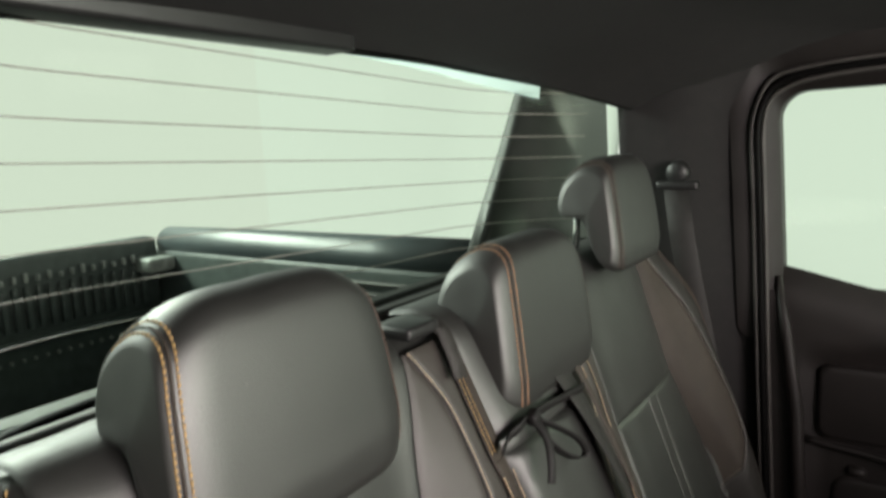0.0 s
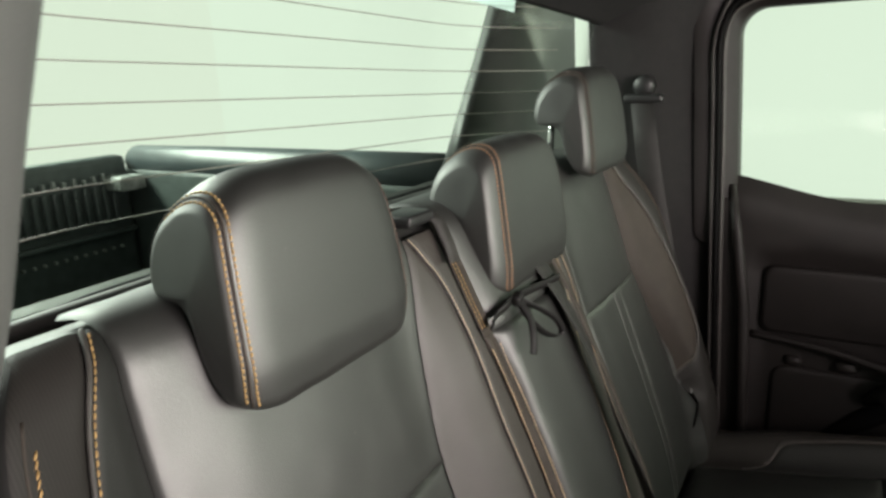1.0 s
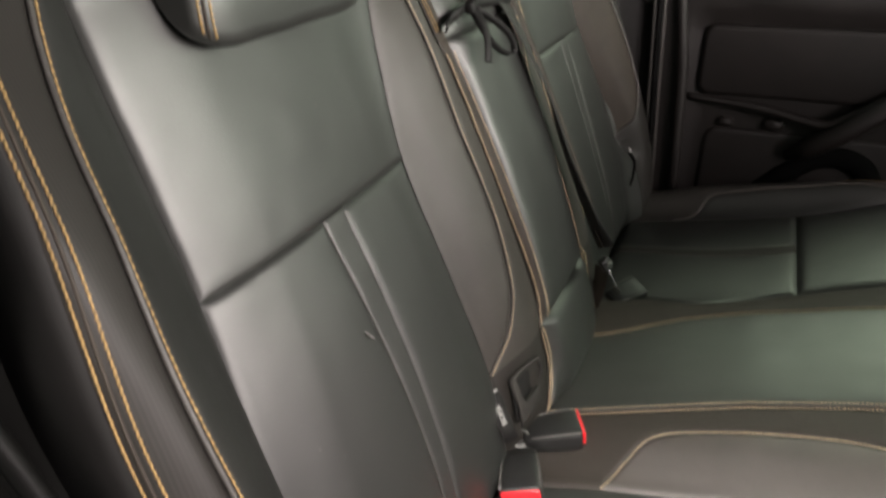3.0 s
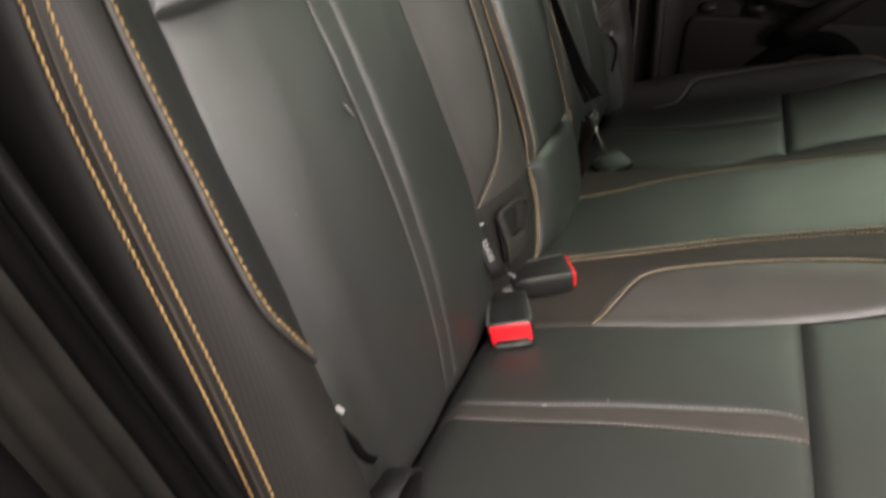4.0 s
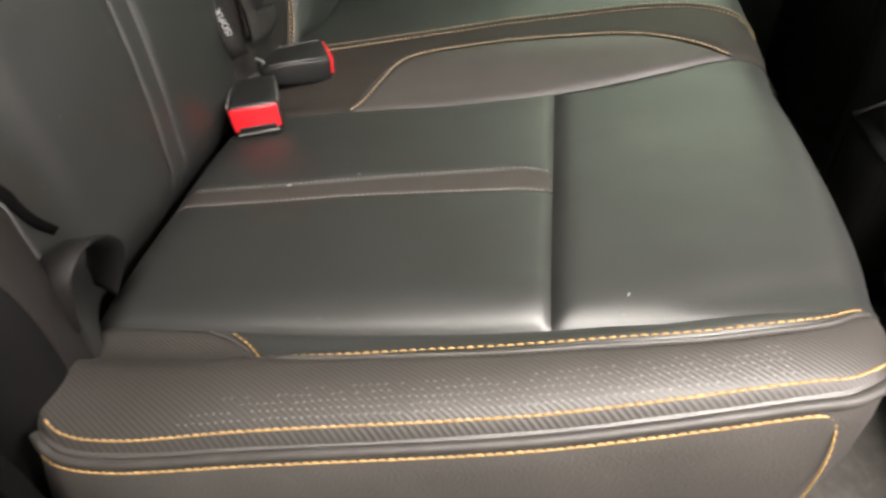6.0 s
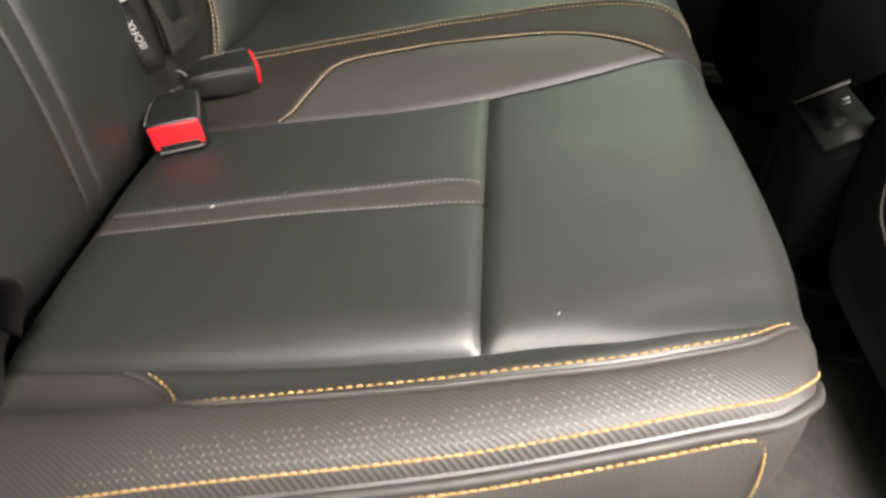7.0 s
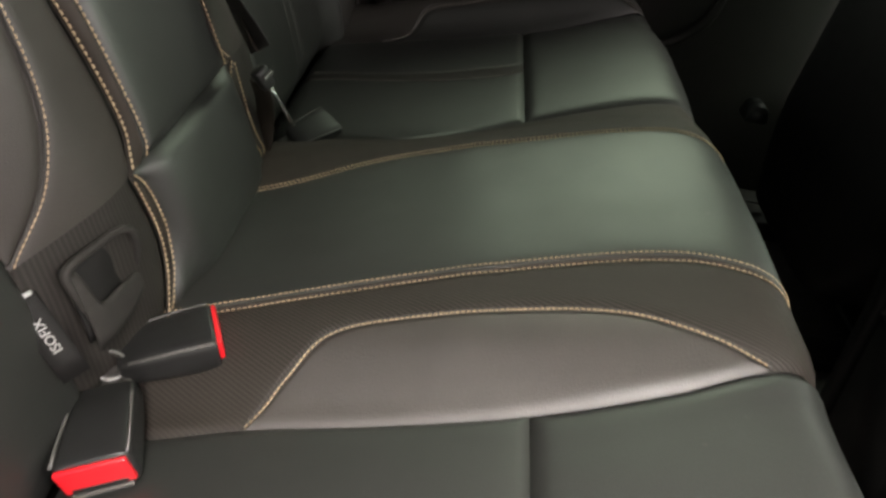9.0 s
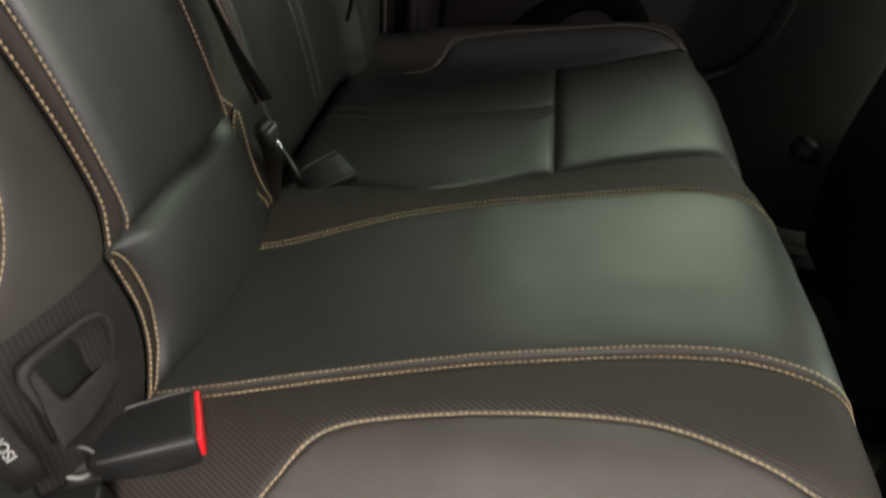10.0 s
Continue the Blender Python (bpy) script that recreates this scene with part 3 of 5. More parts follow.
panel("middle_side_far", cushion, -0.16, FRONT, MID_FAR, FAR_IN, SUEDE, cushion_thing, "brown fabric side of the middle seat", nu=50, nv=10, ends=(0, 0))
stitches("kink_stitching", on_surface(cushion, KINK, 0.0008, 240, -0.003), cushion_thing, TAN, pitch=0.0044, length=0.0036, radius=0.0007)
part("kink_welt", tube(on_surface(cushion, KINK, 0.0, 160, -0.0014), 0.0011, 6), INLAY, cushion_thing)
for knots in (MID_NEAR, MID_FAR):
    for sh in (-0.0045, 0.0045):
        stitches("pad_stitching", on_surface(cushion, clipped(knots, -0.11, 0.46, 40), 0.0018 if (sh > 0) == (knots is MID_NEAR) else 0.0004, 260, sh), cushion_thing, TAN, pitch=0.0046, length=0.0034, radius=0.00055)
    part("pad_piping", tube(on_surface(cushion, clipped(knots, -0.14, 0.5, 40), -0.0015, 160), 0.0022, 6), SUEDE, cushion_thing)

# ---- rear seat backrest ----
TOP = 1.03
B_OUT = [(0.28, 0.015), (0.40, 0.020), (0.50, 0.028), (0.626, 0.048), (0.736, 0.069), (0.80, 0.073), (0.90, 0.077), (0.97, 0.083), (1.03, 0.083)]
B_IN = [(0.28, 0.352), (0.48, 0.361), (0.593, 0.357), (0.725, 0.355), (0.80, 0.364), (0.865, 0.376), (0.925, 0.394), (0.95, 0.400), (1.03, 0.405)]
B_STRIP_A = [(0.28, 0.186), (0.35, 0.193), (0.505, 0.206), (0.617, 0.207), (0.735, 0.201)]
B_STRIP_B = [(0.28, 0.207), (0.35, 0.214), (0.505, 0.229), (0.617, 0.234), (0.735, 0.232)]
B_PIPE = [(0.497, 0.040), (0.53, 0.014), (0.562, -0.007), (0.594, -0.018), (0.664, -0.016), (0.735, -0.008), (0.80, 0.005), (0.856, 0.019), (0.919, 0.043), (0.955, 0.062), (0.98, 0.073)]
B_EDGE = [(0.28, -0.073), (0.4, -0.07), (0.48, -0.066), (0.559, -0.061), (0.687, -0.053), (0.753, -0.046), (0.84, -0.032), (0.9, -0.018), (0.94, -0.003), (0.97, 0.02), (1.03, 0.03)]
B_CREST = [(0.469, 0.358), (0.496, 0.394), (0.52, 0.413), (0.549, 0.426), (0.60, 0.436), (0.653, 0.439), (0.73, 0.435), (0.845, 0.430), (0.90, 0.424), (0.949, 0.403)]
M_LEFT = [(0.465, 0.466), (0.472, 0.473), (0.487, 0.484), (0.51, 0.487), (0.563, 0.486), (0.619, 0.482), (0.72, 0.476), (0.80, 0.463), (0.84, 0.455), (0.96, 0.455)]
M_LEFT2 = [(0.465, 0.487), (0.476, 0.4935), (0.518, 0.4955), (0.583, 0.495), (0.613, 0.494), (0.742, 0.490), (0.823, 0.482), (0.96, 0.478)]
M_LOW = [(0.28, 0.424), (0.355, 0.446), (0.387, 0.462), (0.417, 0.469), (0.447, 0.468), (0.469, 0.466)]
M_LOW2 = [(0.28, 0.434), (0.352, 0.454), (0.382, 0.473), (0.404, 0.482), (0.428, 0.484), (0.452, 0.481), (0.462, 0.475), (0.469, 0.468)]
ROW_IN = [(0.44, 0.0095), (0.67, 0.0085), (0.80, 0.013), (0.90, 0.019), (0.94, 0.020)]
ROW_OUT = [(0.44, 0.0010), (0.67, 0.0012), (0.80, 0.004), (0.90, 0.008), (0.94, 0.008)]
COVER_IN = [(0.28, -0.020), (0.36, -0.021), (0.395, -0.024), (0.42, -0.027), (0.445, -0.032), (0.462, -0.037), (0.470, -0.046), (0.475, -0.0655), (0.50, -0.0655)]
FOLD, M_TOP = 0.47, 0.823



def back_core():
    rows = []
    far = mirror(B_EDGE)
    for k in range(46):
        w = 0.26 + (1.04 - 0.26) * k / 45
        y0, y1 = table(B_EDGE, w)[0], table(far, w)[0]
        row = [backrest(w, y0 + (y1 - y0) * j / 60, -0.0105) for j in range(61)]
        a, b = row[0], row[-1]
        rows.append([(-0.40 - 0.02 * k / 45, y0 + 0.02, a[2] - 0.004)] + row + [(-0.40 - 0.02 * k / 45, y1 - 0.02, b[2] - 0.004)])
    return sheet(rows)


back_thing = part("backrest", back_core(), LEATHER_SMOOTH, bench)


def side_of_back(edge, out):
    rows = []
    for k in range(44):
        w = 0.28 + (1.0 - 0.28) * k / 43
        y = table(edge, w)[0]
        p = Vector(backrest(w, y, 0.0))
        col = []
        for deep, bulge in ((0.0, -0.004), (0.002, 0.001), (0.008, 0.004), (0.02, 0.0055), (0.04, 0.004), (0.07, -0.002), (0.12, -0.012), (0.19, -0.024)):
            x = max(p.x - deep * 0.97, -0.41)
            col.append((x, y + out * bulge, p.z - deep * 0.22))
        rows.append(col)
    return sheet(rows)


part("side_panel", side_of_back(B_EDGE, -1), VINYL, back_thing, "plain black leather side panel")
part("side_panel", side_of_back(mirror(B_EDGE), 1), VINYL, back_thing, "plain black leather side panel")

for flip in (False, True):
    f = mirror if flip else (lambda k: k)
    lr = (lambda a, b: (b, a)) if flip else (lambda a, b: (a, b))
    out = 1 if flip else -1

    def add(name, lo, hi, a, b, mat, label="", **more):
        a, b = lr(a, b)
        return panel(name, backrest, lo, hi, a, b, mat, back_thing, label, **more)

    seam_w = 0.735
    add("pad_lower_outer", 0.28, seam_w, f(B_OUT), f(B_STRIP_A), LEATHER, nu=36, puff=0.004, sink=0.0032, margin=0.006, ends=(0, 1), nv=26, soft_side=-1 if flip else 1)
    add("pad_strip", 0.28, seam_w, f(B_STRIP_A), f(B_STRIP_B), LEATHER_SMOOTH, "plain strip between faint stitch rows", nu=36, nv=5, sink=0.0015, margin=0.003, ends=(0, 1))
    add("pad_lower_inner", 0.28, seam_w, f(B_STRIP_B), f(B_IN), LEATHER, nu=36, puff=0.004, sink=0.0036, margin=0.008, ends=(0, 1), soft_side=1 if flip else -1)
    add("pad_upper", seam_w, TOP, f(B_OUT), f(B_IN), LEATHER, nu=36, nv=38, puff=0.004, sink=0.0032, margin=0.006, ends=(1, 0))
    # far inlay borrows the brown fabric: warm doorway light put into its colour
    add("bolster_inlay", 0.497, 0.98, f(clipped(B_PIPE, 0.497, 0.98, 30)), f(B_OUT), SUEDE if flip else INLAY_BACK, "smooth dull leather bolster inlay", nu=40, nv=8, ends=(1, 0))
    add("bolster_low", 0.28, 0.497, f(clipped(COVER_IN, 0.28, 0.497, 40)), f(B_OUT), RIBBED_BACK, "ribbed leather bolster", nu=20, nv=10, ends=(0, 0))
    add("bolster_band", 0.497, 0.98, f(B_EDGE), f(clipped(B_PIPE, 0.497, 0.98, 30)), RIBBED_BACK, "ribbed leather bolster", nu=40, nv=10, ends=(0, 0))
    add("bolster_inner", 0.469, 0.949, f(B_IN), f(clipped(B_CREST, 0.469, 0.949, 30)), WARM, "warm black leather inner bolster", nu=40, nv=10, ends=(1, 0), sink=0.0018)
    part("bolster_piping", tube(on_surface(backrest, f(B_PIPE), -0.0004, 140), 0.0021, 6), PIPING, back_thing, "grey piping")
    # far rows take duller thread, the weaker light there painted in
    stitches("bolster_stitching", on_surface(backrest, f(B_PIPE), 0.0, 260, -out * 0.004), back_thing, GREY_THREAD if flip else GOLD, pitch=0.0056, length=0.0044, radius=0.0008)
    stitches("edge_stitching", on_surface(backrest, f([(w, y + table(ROW_IN, w)[0]) for w, y in clipped(B_EDGE, 0.472, 0.93, 30)]), 0.0005, 260), back_thing, SHADED_THREAD if flip else GOLD, pitch=0.0052, length=0.0052, radius=0.0007, tilt=0.0012)
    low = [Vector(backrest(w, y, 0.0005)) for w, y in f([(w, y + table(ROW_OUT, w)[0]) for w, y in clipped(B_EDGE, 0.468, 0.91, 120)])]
    stitches("edge_stitching", low, back_thing, SHADED_THREAD if flip else GOLD, pitch=0.0052, length=0.0052, radius=0.0007, tilt=0.0012)
    part("edge_piping", tube([Vector(backrest(w, y, -0.0002)) for w, y in f([(w, y + (table(ROW_IN, w)[0] + table(ROW_OUT, w)[0]) / 2) for w, y in clipped(B_EDGE, 0.47, 0.94, 100)])], 0.0011, 8), SUEDE, back_thing, "grey piping")
    stitches("crest_stitching", on_surface(backrest, f(B_CREST), 0.0006, 240, out * -0.003), back_thing, TAN, pitch=0.0044, length=0.0034, radius=0.00055)
    part("crest_welt", tube(on_surface(backrest, f(B_CREST), 0.0, 160, out * -0.0016), 0.0010, 6), WARM, back_thing)
    for strip, sh in ((B_STRIP_A, -0.0015), (B_STRIP_B, 0.0015)):
        stitches("strip_stitching", on_surface(backrest, f(clipped(strip, 0.36, 0.732, 12)), 0.0, 160, sh * (-1 if flip else 1)), back_thing, DIM_THREAD, pitch=0.0046, length=0.0031, radius=0.0005)
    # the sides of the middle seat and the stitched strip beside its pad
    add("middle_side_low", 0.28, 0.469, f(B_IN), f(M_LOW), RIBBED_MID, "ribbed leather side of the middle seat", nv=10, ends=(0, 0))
    add("middle_side", 0.469, 0.949, f(clipped(B_CREST, 0.469, 0.949, 30)), f(M_LEFT), WARM, "warm black leather side of the middle seat", nu=40, nv=8, ends=(0, 0))
    add("middle_strip", 0.466, M_TOP, f(M_LEFT), f(M_LEFT2), SUEDE, "brown fabric strip between two stitch rows", nu=46, nv=6, sink=0.002, margin=0.003, ends=(1, 0), puff=0.005)
    add("middle_strip", 0.30, 0.469, f(M_LOW), f(M_LOW2), SUEDE, "brown fabric strip between two stitch rows", nu=30, nv=4, sink=0.001, margin=0.002, ends=(0, 0), puff=0.001)
    add("middle_strip", M_TOP, 0.955, f(M_LEFT), f(M_LEFT2), SUEDE, "brown fabric strip between two stitch rows", nu=24, nv=4, sink=0.001, margin=0.003, ends=(1, 0), puff=0.001)
    for sh in (0.0012, 0.0075):
        stitches("middle_stitching", on_surface(backrest, f(clipped(M_LEFT, 0.832, 0.925, 12)), 0.0016, 80, -out * sh), back_thing, GOLD, pitch=0.0048, length=0.0037, radius=0.00062)
    for knots, lo, hi, raise_by in ((M_LEFT, 0.470, 0.81, 0.0014), (M_LEFT2, 0.470, 0.81, 0.0022), (M_LOW, 0.33, 0.466, 0.0014), (M_LOW2, 0.33, 0.467, 0.0014)):
        stitches("middle_stitching", on_surface(backrest, f(clipped(knots, lo, hi, 40)), raise_by, 200), back_thing, TAN, pitch=0.0048, length=0.0037, radius=0.00078)

part("scuff", tube([Vector(backrest(0.635 + 0.007 * k, 0.188 - 0.004 * k, 0.0050)) for k in (-1, -0.5, 0, 0.5, 1)], [0.0003, 0.0011, 0.0014, 0.0010, 0.0003], 8), SCUFF, back_thing, "small pale scuff")
panel("middle_pad_lower", backrest, 0.28, FOLD, M_LOW2, mirror(M_LOW2), LEATHER, back_thing, "smooth leather middle backrest pad", nv=18, puff=0.016, sink=0.006, margin=0.012)
panel("middle_pad", backrest, FOLD, M_TOP, M_LEFT2, mirror(M_LEFT2), LEATHER, back_thing, "smooth leather middle backrest pad", nu=40, nv=18, puff=0.007, sink=0.005, margin=0.010)
panel("middle_pad_top", backrest, M_TOP, TOP, M_LEFT2, mirror(M_LEFT2), LEATHER_SMOOTH, back_thing, "dark leather gap above the folding armrest", nv=18, sink=0.004, margin=0.010, ends=(1, 0))


# ---- headrests ----
def headrest(label, centre, half, x_front, z_low, z_high, raised, thread, turn, group="headrests of the rear bench"):
    """A pad hanging over the front of the backrest, with sewn side pieces and two posts."""
    h = z_high - z_low
    ob = thing("headrest", label, "headrest", (x_front - 0.05, centre, z_low), group)
    # side outline, x backwards and z up from the front lower tip
    deep = 1.04
    outline = [(0.002, 0.004), (0.004, 0.03), (0.002, 0.30 * h), (-0.005, 0.60 * h), (-0.013, 0.84 * h), (-0.020, 0.935 * h), (-0.031, 0.99 * h), (-0.046, 1.0 * h), (-0.062, 0.97 * h),
               (-0.079, 0.89 * h), (-0.091, 0.78 * h), (-0.097, 0.64 * h), (-0.095, 0.54 * h), (-0.088, 0.50 * h), (-0.060, 0.475 * h), (-0.047, 0.39 * h), (-0.037, 0.21 * h), (-0.024, 0.06 * h), (-0.010, 0.0)]
    outline = [(x * deep if x < -0.03 else x, z) for x, z in outline]
    ring = smooth_curve(outline + outline[:1], 60)[:-1]
    corner = 0.036
    core_x, core_z = sum(x for x, z in ring) / len(ring), sum(z for x, z in ring) / len(ring)

    def section(y, out=0, angle=None):
        if angle is not None:
            y = centre + out * (half - corner + corner * math.sin(radians(angle)))
        v = max(0.0, (abs(y - centre) - (half - corner)) / corner)
        shrink = 1.0 - 0.30 * (1 - math.sqrt(max(0.0, 1 - min(v, 1.0) ** 2)))
        swell = 0.002 * (1 - ((y - centre) / half) ** 2)
        u = max(0.0, (abs(y - centre) - (half - 0.065)) / 0.065)
        arch = 0.012 * min(u, 1.0) ** 2.2
        row = []
        for x, z in ring:
            px, pz = core_x + (x - core_x) * shrink, core_z + (z - core_z) * (0.35 + 0.65 * shrink)
            pz -= arch * max(0.0, (pz / h - 0.25) / 0.75) ** 1.5
            crease = 0.0007 * noise.noise(Vector((px * 40, y * 30, pz * 30)))
            q = max(0.0, pz / h)
            narrow = 1 - 0.11 * q ** 2 - 0.10 * q ** 7 - 0.05 * max(0.0, 1 - q / 0.2) ** 2
            row.append((x_front + px + swell * (1 if x > core_x else -1), centre + (y - centre) * narrow, z_low + pz + crease))
        return row

    seams = [half - corner + corner * math.sin(radians(a)) for a in (turn, 76)]
    part("pad", sheet([section(centre - seams[0] + (seams[0] + seams[1]) * k / 36) for k in range(37)], closed=True), LEATHER, ob)
    for out in (-1, 1):
        turn = turn if out < 0 else 76
        rows = [section(0, out, turn + (90 - turn) * k / 10) for k in range(11)]
        rim = [Vector(p) for p in rows[-1]]
        core = sum(rim, Vector()) / len(rim)
        for q in (0.75, 0.4, 0.12):
            rows.append([core + (p - core) * q + Vector((0, out * 0.006 * (1 - q), 0)) for p in rim])
        part("side_piece", sheet(rows, closed=True, caps=True), LEATHER_SMOOTH, ob)
        for angle in (turn - 8, turn + 10):
            row = section(0, out, angle)
            # right seam uses the darkened thread, shade put into its colour
            stitches("stitching", [Vector(p) for p in row][0:29], ob, thread if out < 0 else SHADED_THREAD, pitch=0.0048, length=0.0042, radius=0.0010)
        part("seam_piping", tube([Vector(p) for p in section(0, out, turn + 1)][0:34], 0.0014, 6), SUEDE, ob)
        px, py = x_front - 0.078, centre + out * (half * 0.55)
        part("post", tube([(px - 0.02, py, z_low - raised - 0.06), (px - 0.004, py, z_low + 0.3 * h), (px, py, z_low + 0.7 * h)], 0.0055, 10), CHROME, ob, "chrome post")
        if raised > 0.02:
            part("post_collar", box(px - 0.030, px + 0.012, py - 0.02, py + 0.02, z_low - raised + 0.030, z_low - raised + 0.044, 0.004), PLASTIC, ob, "black plastic collar")
    return ob


headrest("black leather headrest with double gold stitching, pushed down", 0.235, 0.105, -0.252, 0.888, 1.058, 0.0, GOLD, 52)
headrest("narrow black leather headrest with double gold stitching", 0.626, 0.120, -0.247, 0.856, 1.036, 0.0, ROSE, 14)
headrest("black leather headrest raised on chrome posts", 0.960, 0.112, -0.254, 0.944, 1.116, 0.05, SHADED_THREAD, 32)


# ---- the cab around the seat ----
def plate(points, thick, direction, mat, name, label, kind="structure", bevel=0.0):
    bm = bmesh.new()
    face = bm.faces.new([bm.verts.new(p) for p in points])
    got = bmesh.ops.extrude_face_region(bm, geom=[face])
    for v in got["geom"]:
        if isinstance(v, bmesh.types.BMVert):
            v.co += Vector(direction) * thick
    if bevel:
        bmesh.ops.bevel(bm, geom=bm.edges[:], offset=bevel, segments=2, affect="EDGES")
    ob = part(name, bm, mat, None, "", smooth=False)
    return tagged(ob, label, "", "", kind)


FLOOR_Z = 0.03
NEAR_Y, FAR_Y = -0.13, 1.33

plate([(-0.62, NEAR_Y, FLOOR_Z), (2.0, NEAR_Y, FLOOR_Z), (2.0, FAR_Y + 0.05, FLOOR_Z), (-0.62, FAR_Y + 0.05, FLOOR_Z)], 0.05, (0, 0, -1), CARPET, "floor", "black carpet cab floor")


# rear glass, bowed forward at both sides
def glass_x(y, z):
    a = max(0.0, abs(y - MID) - 0.30) / 0.36
    return -0.60 + (z - 0.90) * 0.13 + 0.20 * a ** 2.2


GLASS_LOW, GLASS_HIGH = 0.90, 1.281


def glass_top(y):
    """The upper edge of the rear window falls towards its corners."""
    return GLASS_HIGH - 0.085 * (abs(y - MID) / 0.68) ** 4


def roof():
    rows = []
    for i in range(25):
        row = []
        for j in range(25):
            y = NEAR_Y - 0.02 + (FAR_Y - NEAR_Y + 0.06) * j / 24
            v = (y - MID) / 0.75
            back = glass_x(min(max(y, MID - 0.66), MID + 0.66), glass_top(min(y, MID + 0.66))) + 0.008
            u = (i / 24) ** 1.7
            x = back + (1.955 - back) * u
            z = glass_top(min(y, MID + 0.66)) * max(0.0, 1 - (x - back) / 0.3) + GLASS_HIGH * min(1.0, (x - back) / 0.3) - 0.004 + 0.06 * min(1.0, (x - back) / 0.35) ** 0.8 - 0.05 * abs(v) ** 3.0 * min(1.0, 0.35 + (x - back) / 0.4)
            row.append((x, y, z))
        rows.append(row)
    bm = sheet(rows)
    got = bmesh.ops.extrude_face_region(bm, geom=bm.faces[:])
    for v in got["geom"]:
        if isinstance(v, bmesh.types.BMVert):
            v.co.z += 0.06
    return bm


tagged(part("ceiling", roof(), HEADLINER), "black fabric headliner", "", "", "structure")


window_rear = thing("window_1", "clear rear cab window with fine heating wires", "window", (-0.6, MID, 0.9), "", "structure")


def rear_pane():
    rows = []
    for i in range(13):
        row = []
        for j in range(41):
            y = MID - 0.65 + 1.30 * j / 40
            z = GLASS_LOW + (glass_top(y) - GLASS_LOW) * i / 12
            row.append((glass_x(y, z), y, z))
        rows.append(row)
    bm = sheet(rows)
    got = bmesh.ops.extrude_face_region(bm, geom=bm.faces[:])
    for v in got["geom"]:
        if isinstance(v, bmesh.types.BMVert):
            v.co.x -= 0.004
    return bm


pane = part("pane", rear_pane(), GLASS, window_rear)
pane.visible_shadow = False
WIRE = material("heating_wire", (0.22, 0.22, 0.19), 0.6)
for z in (0.982, 1.024, 1.066, 1.106, 1.147, 1.187, 1.229, 1.268):
    part("heating_wire", tube([(glass_x(y, z - 0.038 * (y - 0.2)) + 0.001, y, z - 0.038 * (y - 0.2)) for y in [MID - 0.60 + 1.20 * j / 40 for j in range(41)] if z - 0.038 * (y - 0.2) < glass_top(y) - 0.002], 0.0009, 5), WIRE, window_rear)
part("window_frame", joined(
    tube([(glass_x(y, glass_top(y)) + 0.005, y, glass_top(y) + 0.004) for y in [MID - 0.66 + 1.32 * j / 40 for j in range(41)]], 0.012, 8),
    tube([(glass_x(y, GLASS_LOW) + 0.005, y, GLASS_LOW - 0.004) for y in [MID - 0.66 + 1.32 * j / 40 for j in range(41)]], 0.012, 8)), RUBBER, window_rear)

SHADE = bpy.data.materials.new("shade_band")
SHADE.use_nodes = True
shade_light = node(SHADE, "ShaderNodeBsdfTranslucent")
shade_light.inputs["Color"].default_value = (0.42, 0.50, 0.48, 1)
link(SHADE, shade_light.outputs["BSDF"], SHADE.node_tree.nodes["Material Output"].inputs["Surface"])
rows = []
for k in range(21):
    y = 0.594 + 0.50 * k / 20
    rows.append([(glass_x(y, z) + 0.003, y, z) for z in (glass_top(y) + 0.002, glass_top(y) - 0.006 - 0.024 * k / 20)])
part("shade_band", sheet(rows), SHADE, window_rear, "grey-blue shade band along the top of the glass")

# lower rear wall, shelf and the rail along it
plate([(-0.61, NEAR_Y, 0.0), (-0.61, FAR_Y, 0.0), (-0.61, FAR_Y, 0.90), (-0.61, NEAR_Y, 0.90)], 0.03, (-1, 0, 0), TRIM, "wall_rear", "dark trim of the cab's rear wall")
plate([(-0.60, -0.08, 0.900), (-0.37, -0.08, 0.915), (-0.37, 1.24, 0.915), (-0.60, 1.24, 0.900)], 0.02, (0, 0, -1), TRIM, "wall_shelf", "dark trim shelf behind the backrest")
rail = thing("parcel_rail", "grey plastic rail along the foot of the rear window", "rail", (-0.42, MID, 0.92))
part("tube", tube([(-0.42, y, 0.945 - 0.006 * ((y - MID) / 0.6) ** 2 + 0.012 * (MID - y)) for y in [-0.06 + 1.27 * j / 30 for j in range(31)]], 0.0125, 12), PIPING, rail)
for y in (0.02, 0.40, 0.76, 1.13):
    part("bracket", box(-0.435, -0.405, y - 0.012, y + 0.012, 0.90, 0.945, 0.003), PLASTIC, rail)

# brake light housing under the roof
lamp = thing("brake_light_housing", "dark plastic high brake light housing above the rear window", "brake light", (-0.54, 0.40, 1.26))
part("housing", box(-0.553, -0.50, 0.12, 0.594, 1.268, 1.33, 0.006), PLASTIC, lamp)
part("lens", box(-0.558, -0.5535, 0.16, 0.56, 1.274, 1.30, 0.001), material("dark_red_lens", (0.10, 0.02, 0.02), 0.2), lamp)


